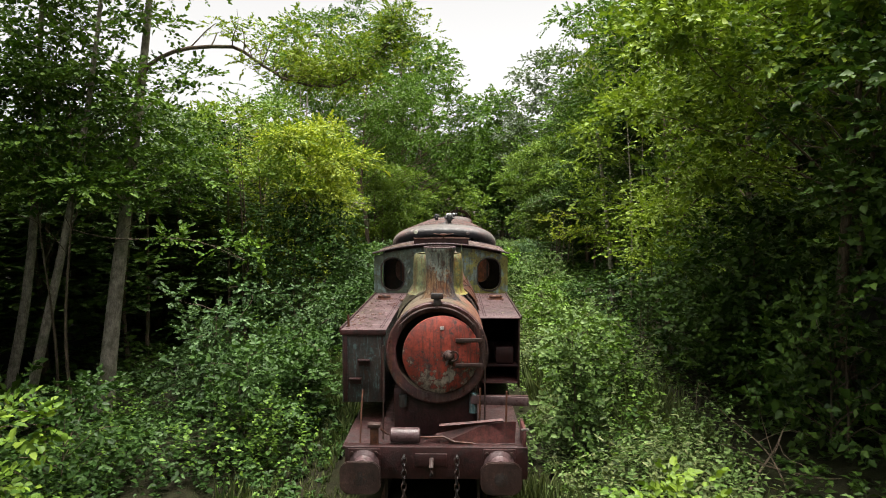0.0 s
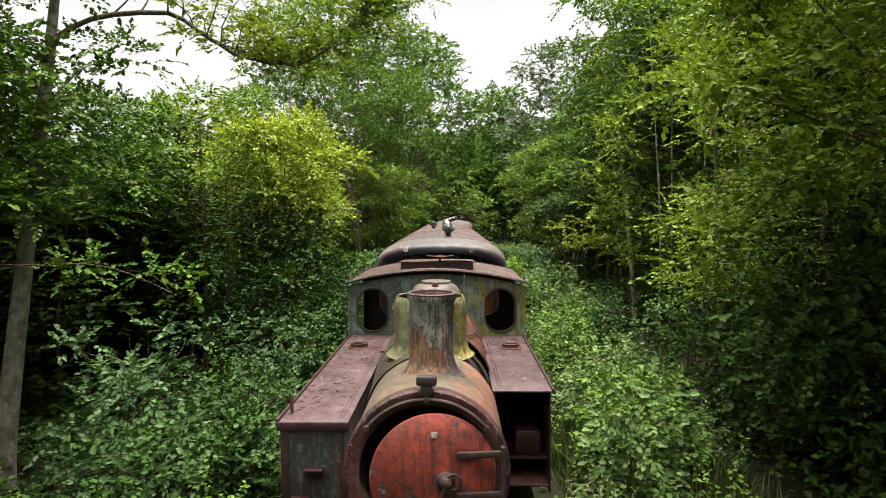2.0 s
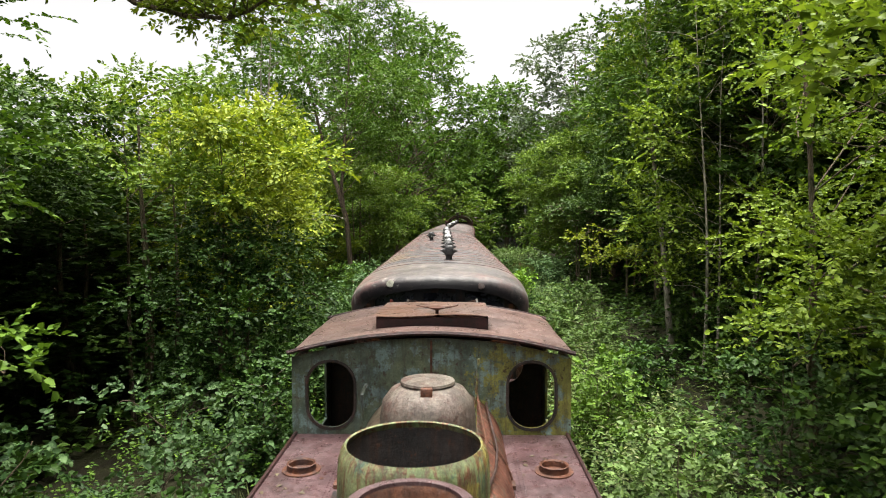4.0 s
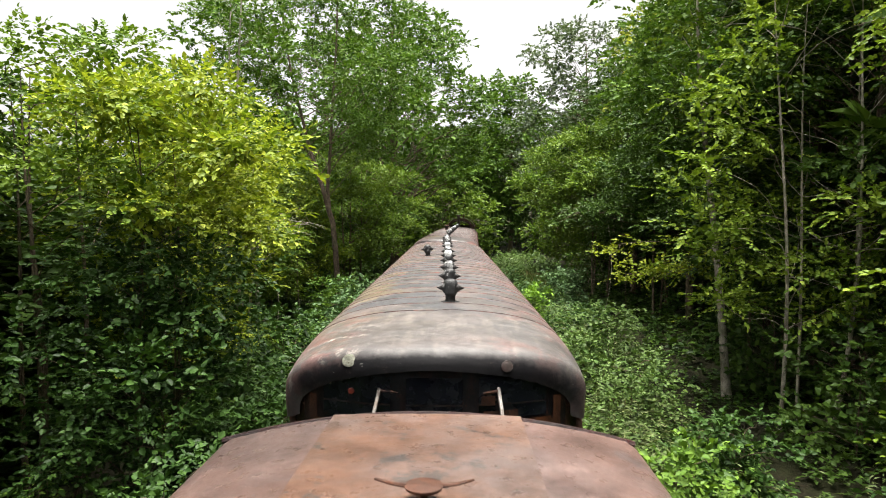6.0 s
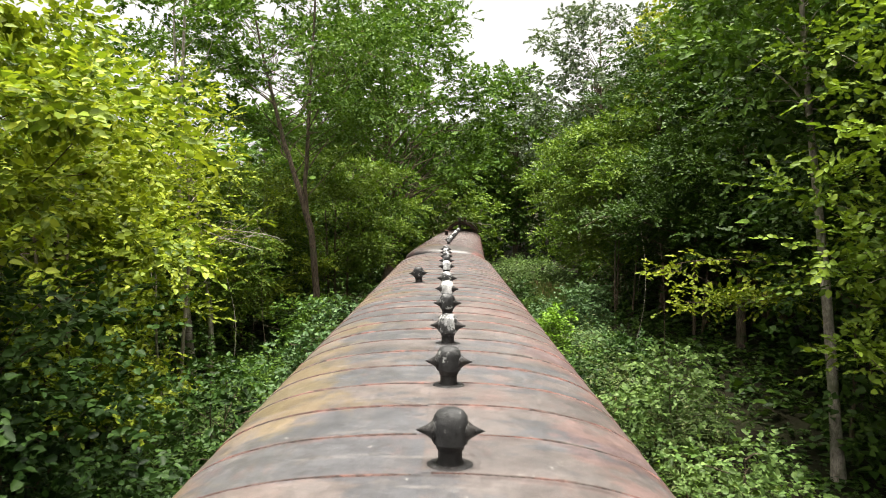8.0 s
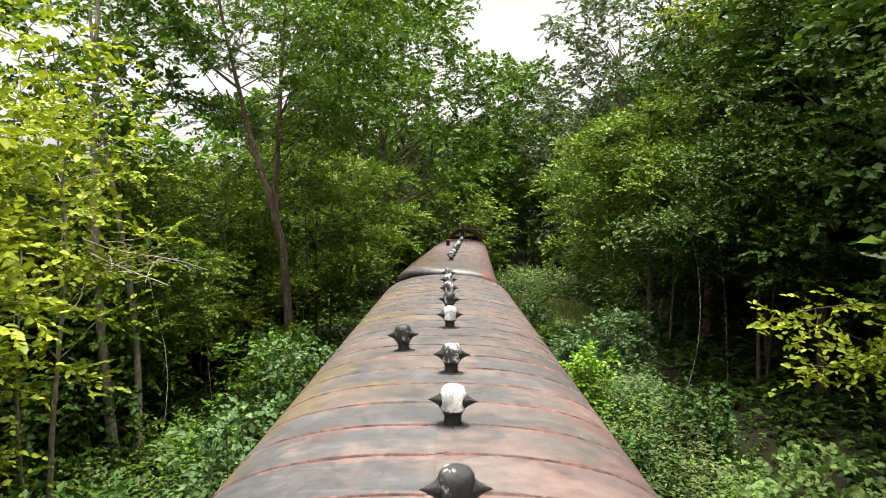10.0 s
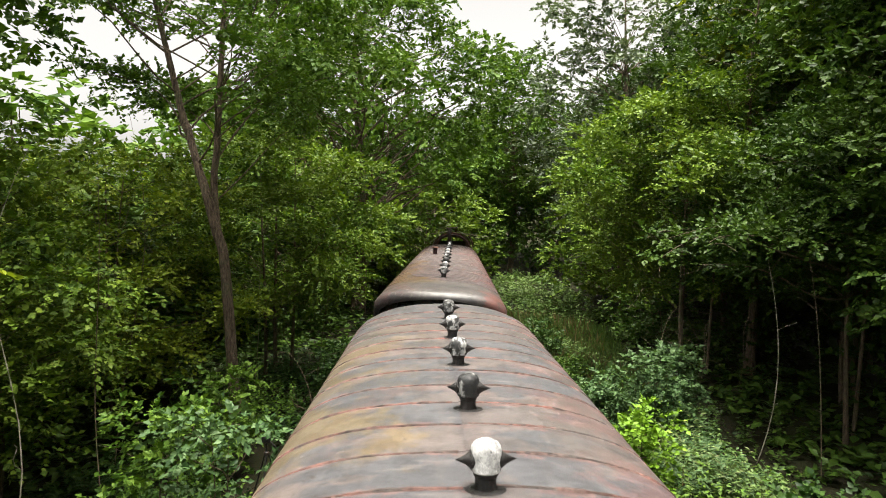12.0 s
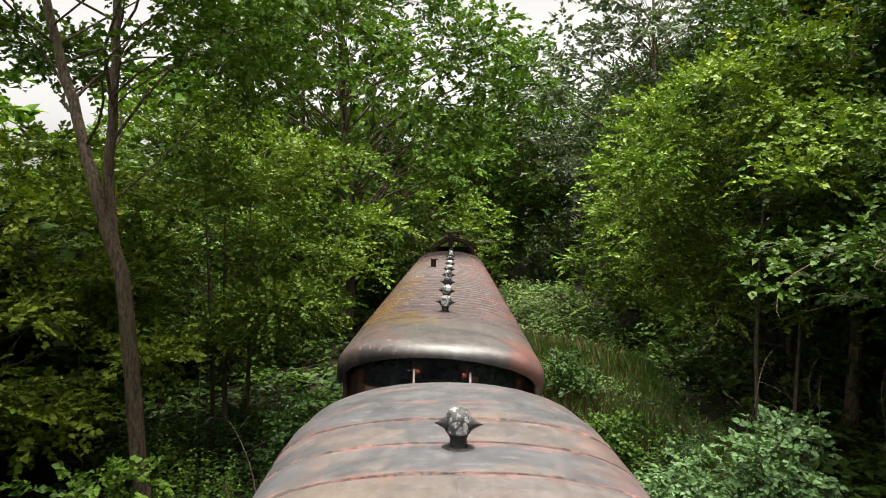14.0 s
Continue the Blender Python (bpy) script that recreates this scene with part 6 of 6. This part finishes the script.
for i, (x, y, h, r, mat) in enumerate(LOW):
    bright = mat == M_BRIGHT
    tree("low_bush", "small bright yellow-green bush by the track" if bright else "low leafy bush among the undergrowth", "bush", (x, y, float(ground_height(np.array(x), np.array(y)))), h, r, 0.3, 14, 0.09 if y < 27 else 0.107, mat, M_BARK,
         ((0, 0, 0.025), (0.15, 0.1, 0.02)), per=115, count=8, length=0.28, seed=60 + i, clump=(0.35, 0.6), core=0.06, main=2)

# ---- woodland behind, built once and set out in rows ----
fill_a = tree("woodland_tree", "woodland tree in the dark of the wood", "tree", (-15, -9, 0), 12, 4.2, 0.7, 36, 0.52, M_OAK_SHADE, M_BARK, ((0, 0, 0.16),), per=3.4, count=8, seed=81, clump=(1.3, 2.1), length=0.8, group="trees of the wood", main=1, core=1.0)
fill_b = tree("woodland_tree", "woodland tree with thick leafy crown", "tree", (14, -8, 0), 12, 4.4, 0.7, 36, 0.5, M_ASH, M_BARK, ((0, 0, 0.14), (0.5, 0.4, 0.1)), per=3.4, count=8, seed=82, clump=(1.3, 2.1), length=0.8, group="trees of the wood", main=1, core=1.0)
fill_c = tree("woodland_tree", "shaded tree at the edge of the wood", "tree", (11.2, 36.5, 0.5), 13, 3.6, 1.6, 50, 0.24, M_OAK_SHADE, M_BARK, ((0, 0, 0.14), (0.4, 0.3, 0.1)), per=13, count=9, seed=83, clump=(1.0, 1.6), length=0.6, group="trees of the wood", main=3)
canopy = tree("oak_tree", "dark oak whose crown closes over the wood", "tree", (12.5, 6.0, 0.4), 14, 4.6, 5.6, 50, 0.2, M_OAK_SHADE, M_BARK, ((0, 0, 0.18),), per=24, count=9, seed=84, clump=(1.1, 1.8), length=0.6, group="oaks of the wood", main=4)
rngf = random.Random(5)
# mostly hidden oak rows, added to keep side light out of the wood
for i in range(12):
    for x, tall in ((14.4, 1.0), (19.0, 1.05), (25.0, 1.1), (-14.5, 0.42), (-20.0, 0.44), (-26.0, 0.46)):
        xx, yy = x + rngf.uniform(-1.2, 1.2), 12.0 + i * 6.2 + rngf.uniform(-1.5, 1.5) + (3.0 if abs(x) > 16 else 0)
        o = copy_thing(canopy, pose(xx, yy, float(ground_height(np.array(xx), np.array(yy))) - 0.1, 0, 0, rngf.uniform(0, 360)))
        o.scale = (1.0, 1.0, tall * rngf.uniform(0.92, 1.06) * (1.16 if x < 0 and (yy > 46 or yy < 28) else 1.0))
for i in range(11):
    y = -4 + i * 7.5
    for side in (-1, 1):
        for row in ((0, 1) if i % 2 else (0,)):
            x = side * (13.5 + row * 6.0 + rngf.uniform(-1.0, 1.5))
            src = fill_a if rngf.random() < 0.5 else fill_b
            s = rngf.uniform(0.85, 1.1)
            yy = y + rngf.uniform(-2, 2) + row * 3
            o = copy_thing(src, pose(x, yy, float(ground_height(np.array(x), np.array(yy))), 0, 0, rngf.uniform(0, 360)))
            tall = rngf.uniform(0.48, 0.58) if side < 0 else rngf.uniform(0.9, 1.15)
            o.scale = (s, s, s * tall)
# edge trees; those close on the left are added to block light from behind
for x, y, s in ((11.8, 23.5, 1.1), (12.4, 16.0, 1.1), (10.9, 31.0, 1.0), (-11.6, 26.5, 0.56), (-12.4, 12.5, 0.7), (-12.2, 38.0, 0.6), (-11.8, 19.5, 0.54), (11.6, 41.5, 1.2), (-9.9, 25.2, 0.5), (-9.8, 30.4, 0.5), (-11.8, 49.0, 0.6), (12.6, 47.0, 0.9), (11.4, 53.5, 0.9), (-10.6, 55.0, 0.62), (12.0, 33.0, 1.0)):
    o = copy_thing(fill_c, pose(x, y, float(ground_height(np.array(x), np.array(y))), 0, 0, rngf.uniform(0, 360)))
    o.scale = (1.0, 1.0, s)
for i in range(8):
    x = -20 + i * 5.6
    o = copy_thing(fill_b if i % 2 else fill_a, pose(x, 98 + rngf.uniform(-4, 4), 0.5, 0, 0, rngf.uniform(0, 360)))
    # unseen row behind the camera, added to close off light
    o = copy_thing(fill_a if i % 2 else fill_b, pose(x, -16 + rngf.uniform(-3, 2), 0, 0, 0, rngf.uniform(0, 360)))
# the first is added to shade the near bank, the rest close the far end
for x, y, s in ((9.4, 6.4, 1.0), (-7.0, 93.0, 1.05), (-1.0, 90.0, 1.0), (4.5, 96.0, 1.0), (10.5, 91.0, 1.1), (15.0, 82.0, 1.15), (16.5, 72.0, 1.1), (-12.0, 84.0, 0.95), (-13.0, 76.0, 0.85), (2.0, 108.0, 1.2), (9.0, 106.0, 1.25)):
    o = copy_thing(canopy, pose(x, y, 0.2, 0, 0, rngf.uniform(0, 360)))
    o.scale = (1.15, 1.15, s)
# unseen trees added behind the camera to keep light off the engine's front
for x, y in ((-6.0, -7.0), (6.0, -7.0), (-0.5, -9.5), (9.4, -1.2), (-9.4, -0.6)):
    copy_thing(fill_a, pose(x, y, 0, 0, 0, rngf.uniform(0, 360)))
for x, y, s in ((-10.5, 60.0, 0.88), (-8.0, 71.0, 1.6), (-3.5, 86.0, 1.6), (-14.5, 68.0, 1.1), (-16.0, 52.0, 0.8)):
    o = copy_thing(fill_b, pose(x, y, 0.2, 0, 0, rngf.uniform(0, 360)))
    o.scale = (1.1, 1.1, s)

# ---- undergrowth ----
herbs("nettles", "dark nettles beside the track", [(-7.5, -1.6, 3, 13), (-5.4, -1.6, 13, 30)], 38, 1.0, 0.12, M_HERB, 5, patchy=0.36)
herbs("nettles", "pale nettles and brambles on the bank", [(1.6, 4.6, 4, 14), (1.6, 4.4, 14, 20), (1.6, 4.6, 20, 30)], 42, 1.4, 0.1, M_BANK, 15, patchy=0.25)
herbs("nettles", "nettles and brambles along the coaches", [(-8, -1.7, 34.5, 38.0)], 28, 1.2, 0.15, M_ASH, 6)
herbs("nettles", "pale nettles among the young trees", [(-8, -1.7, 28.5, 34.5)], 28, 1.2, 0.13, M_BANK, 66)
herbs("nettles", "dark nettles along the far coach", [(-8, -4.4, 38.0, 41.6), (-8, -1.7, 41.6, 52)], 24, 1.0, 0.15, M_HERB, 46)
herbs("nettles", "pale nettles and brambles on the bank", [(1.7, 5.7, 30, 42)], 34, 1.1, 0.12, M_BANK, 16)
herbs("nettles", "low nettles in the clearing on the bank", [(1.7, 6.4, 42, 60)], 17, 0.5, 0.11, M_BANK, 26)
herbs("willowherb", "lush bluish-green willowherb on the bank", [(1.9, 5.5, 37.5, 46)], 46, 1.35, 0.15, M_LUSH, 48, 16, 0.32, 0.15)
herbs("nettles", "pale undergrowth in the far clearing", [(2.4, 8.5, 58, 79)], 9, 1.0, 0.24, M_BANK, 49, 8)
herbs("willowherb", "tall pale willowherb on the bank", [(1.9, 3.8, 5, 14), (1.9, 4.8, 14, 41)], 30, 1.75, 0.14, M_GRASS, 9, 14, 0.3, 0.45)
herbs("brambles", "bramble leaves in drifts beside the track", [(-6.5, -1.8, 4, 38), (1.8, 3.8, 4, 14), (1.8, 5, 14, 48), (-6.5, -1.8, 41.6, 48)], 20, 1.5, 0.1, M_ASH, 12, 12, 0.7, 0.55)
herbs("woodland_plants", "low leafy growth under the trees", [(-12, -7.5, 0, 60), (7.2, 12, 10, 60), (-9, 2, 52, 90), (-12, 12, -10, 4)], 5, 0.9, 0.32, M_OAK_SHADE, 7, 6)
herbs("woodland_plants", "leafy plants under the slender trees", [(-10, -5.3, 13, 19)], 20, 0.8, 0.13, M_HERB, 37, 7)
# deep shade under the maples put into the leaf colour
herbs("woodland_plants", "dark low growth under the maples", [(4.7, 9, 4, 20)], 10, 0.6, 0.14, M_OAK_SHADE, 17, 7)
grass("tall_grass", "tall pale grass beside the track", [(2.0, 4.6, 5, 30), (2.0, 5.8, 30, 42), (-3, -1.7, 4, 38.5)], 170, 0.7, 8)

grass("dry_grass", "tall brown seeding grass on the bank", [(2.2, 6.0, 43, 62)], 60, 0.85, 18, M_DRY, 0.5)
grass("tall_grass", "green grass in the clearing on the bank", [(1.8, 6.6, 45, 62)], 260, 0.7, 38, M_BANK)
grass("dry_grass", "brown seeding grass beside the coach", [(2.2, 4.2, 24, 42)], 24, 0.95, 19, M_DRY, 0.5)


# ---- dead wood, bare saplings, and a tripod ----
def dead_branch(name, label, a, c, r, seed, twigs=4, spread=0.5, mat=None, sag=0.06):
    """A bare branch or sapling from a to c with a few side twigs."""
    rng = np.random.default_rng(seed)
    top = empty(name, label, "branch" if "branch" in name else "sapling", at=pose(*a))
    main = curve_path(rng, (0, 0, 0), tuple(np.array(c) - np.array(a)), r, r * 0.3, 12, sag, 0.12)
    tube_object("stem", [main], mat or M_BARK_PALE, top, 6)
    for i in range(twigs):
        q = main[3 + (i * 8) // max(1, twigs)]
        tip = q[:3] + rng.normal(0, 1, 3) * spread * np.array([1, 1, 0.6]) + np.array([0, 0, 0.25 * spread])
        tube_object("twig", [curve_path(rng, q[:3], tuple(tip), q[3] * 0.6, 0.003, 6, 0.08, 0.25)], mat or M_BARK_PALE, top, 5)
    return top


FALLEN = [((4.0, 8.6, 0.35), (5.3, 10.2, 0.9), 0.022), ((4.4, 10.4, 0.4), (5.4, 8.8, 0.7), 0.018), ((4.9, 9.2, 0.35), (4.4, 11.0, 1.2), 0.014), ((-2.7, 41.8, 0.2), (-3.9, 43.6, 0.8), 0.02), ((-3.3, 43.4, 0.2), (-4.2, 44.4, 1.8), 0.016)]
for i, (a, c, r) in enumerate(FALLEN):
    dead_branch("dead_branch", "bare dead branch lying in the undergrowth", a, c, r, 200 + i, 4, 0.45, mat=M_BARK)
BARE = [((6.2, 44.6, 3.0), (5.2, 43.6, 1.6)), ((6.9, 44.2, 2.6), (6.2, 43.2, 1.3)), ((7.4, 45.2, 2.7), (6.6, 44.0, 0.9)), ((5.8, 46.0, 3.4), (5.0, 45.0, 2.9)), ((7.6, 43.4, 3.0), (7.0, 42.6, 1.4))]
for i, (a, c) in enumerate(BARE):
    dead_branch("bare_branch", "thin bare dark branch hanging under the hazel", a, c, 0.009, 220 + i, 4, 0.4, mat=M_BARK)
for i, (a, c) in enumerate([((-5.6, 32.0, 4.9), (-3.5, 31.4, 4.5)), ((-5.4, 31.8, 4.7), (-3.9, 31.1, 4.3)), ((-5.5, 32.3, 4.5), (-4.0, 31.7, 4.65))]):
    dead_branch("dead_branch", "pale dry branch reaching out of the young trees", a, c, 0.016, 240 + i, 6, 0.4, sag=-0.05)
for i, (x, y, h, dx) in enumerate([(-6.6, 36.2, 6.5, 0.5), (-5.4, 37.2, 6.0, -0.3), (-7.4, 41.5, 7.5, 0.3), (-5.9, 47.5, 6.0, 0.7), (-3.9, 47.0, 5.0, 0.6), (-7.6, 46.0, 6.5, -0.3), (6.4, 40.4, 4.6, 0.3), (7.2, 39.4, 4.8, -0.2)] ):
    z = float(ground_height(np.array(x), np.array(y)))
    dead_branch("bare_sapling", "thin pale bare stem standing among the leaves", (x, y, z - 0.1), (x + dx, y + 0.4, h), 0.012, 260 + i, 2, 0.4, mat=M_BARK_PALE if i % 3 == 0 else M_BARK, sag=0.02)


def make_tripod(x, y):
    """A small black tripod with a dark head, on the ground beside the coach."""
    z = float(ground_height(np.array(x), np.array(y)))
    tp = empty("tripod", "small black tripod with a dark head beside the coach", "tripod", at=pose(x, y, z))
    for k in range(3):
        a = radians(30 + 120 * k)
        leg = part("leg", pipe([(0.04 * math.cos(a), 0.04 * math.sin(a), 0.85), (0.18 * math.cos(a), 0.18 * math.sin(a), 0.45), (0.34 * math.cos(a), 0.34 * math.sin(a), 0.0)], 0.016, 8), M_VENT, tp)
        part("rubber_foot", lathe([(0.02, -0.02), (0.022, 0.02), (0.016, 0.04), (0, 0.045)], 10, pose(0.34 * math.cos(a), 0.34 * math.sin(a), 0.0)), M_DARK, leg)
    part("column", pipe([(0, 0, 0.7), (0, 0, 1.08)], 0.016, 10), M_VENT, tp)
    part("collar", lathe([(0.03, 0.82), (0.055, 0.84), (0.055, 0.89), (0.03, 0.91)], 16), M_DARK, tp)
    part("head", box(-0.08, 0.08, -0.05, 0.05, 1.09, 1.22, 0.02), M_VENT, tp)
    part("pan_handle", pipe([(0.05, 0, 1.12), (0.18, -0.1, 1.06), (0.28, -0.16, 0.98)], 0.01, 6), M_VENT, tp)


make_tripod(-3.5, 39.5)

# dead leaves and twigs on the tank tops and cab
rngl = np.random.default_rng(77)
for xs, ys, zz, n, what in (((-1.36, -0.9), (10.0, 13.6), 2.466, 60, "engine's long tank top"), ((0.85, 1.3), (11.3, 14.3), 2.466, 22, "engine's short tank top")):
    P = np.stack([rngl.uniform(*xs, n), rngl.uniform(*ys, n), np.full(n, zz)], -1)
    a = rngl.uniform(0, 6.28, n)
    D = np.stack([np.cos(a), np.sin(a), np.full(n, 0.05)], -1)
    N = np.array([0, 0, 1.0]) + rngl.normal(0, 0.15, (n, 3))
    L = rngl.uniform(0.025, 0.07, n)
    tagged(new("fallen_leaves", leaf_mesh("fallen_leaves", P, D, N, L, L * 0.6, M_LITTER)), "dry dead leaves lying on the " + what, "leaves", kind="stuff")

# shrubs under the trees on the bank, and at the far end of the line; their dark leaf colour holds the shade
dim = tree("woodland_shrub", "dim leafy shrub in the shade of the wood", "shrub", (9.2, 21.0, 0.4), 2.8, 1.9, 0.2, 26, 0.17, M_OAK_SHADE, M_BARK, ((0, 0, 0.03), (0.2, 0.2, 0.025)), per=19, count=8, length=0.4, seed=47, clump=(0.5, 0.9), group="shrubs of the wood", main=2)
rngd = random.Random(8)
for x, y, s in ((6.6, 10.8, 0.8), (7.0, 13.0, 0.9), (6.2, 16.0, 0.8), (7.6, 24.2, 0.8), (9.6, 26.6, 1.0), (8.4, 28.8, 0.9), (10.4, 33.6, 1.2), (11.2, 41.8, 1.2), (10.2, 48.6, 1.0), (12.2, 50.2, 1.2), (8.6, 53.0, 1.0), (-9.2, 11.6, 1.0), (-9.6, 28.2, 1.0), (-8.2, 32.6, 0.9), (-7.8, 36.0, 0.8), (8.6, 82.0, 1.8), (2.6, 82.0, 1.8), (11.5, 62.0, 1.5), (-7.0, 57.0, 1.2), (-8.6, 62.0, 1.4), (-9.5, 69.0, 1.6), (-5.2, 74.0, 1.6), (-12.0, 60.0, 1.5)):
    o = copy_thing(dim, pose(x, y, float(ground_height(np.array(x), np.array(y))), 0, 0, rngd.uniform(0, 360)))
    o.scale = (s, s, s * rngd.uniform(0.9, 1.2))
grass("tall_grass", "grass in front of the engine beside the rails", [(-2.0, -1.15, 6.5, 10.2), (1.2, 2.1, 6.5, 10.5)], 320, 0.5, 28)
# dark leaf colour in place of the bank's shade
herbs("woodland_plants", "dim low growth on the shaded bank", [(4.8, 9.5, 20, 33), (5.8, 9.5, 33, 58)], 10, 0.5, 0.15, M_OAK_SHADE, 27, 7)
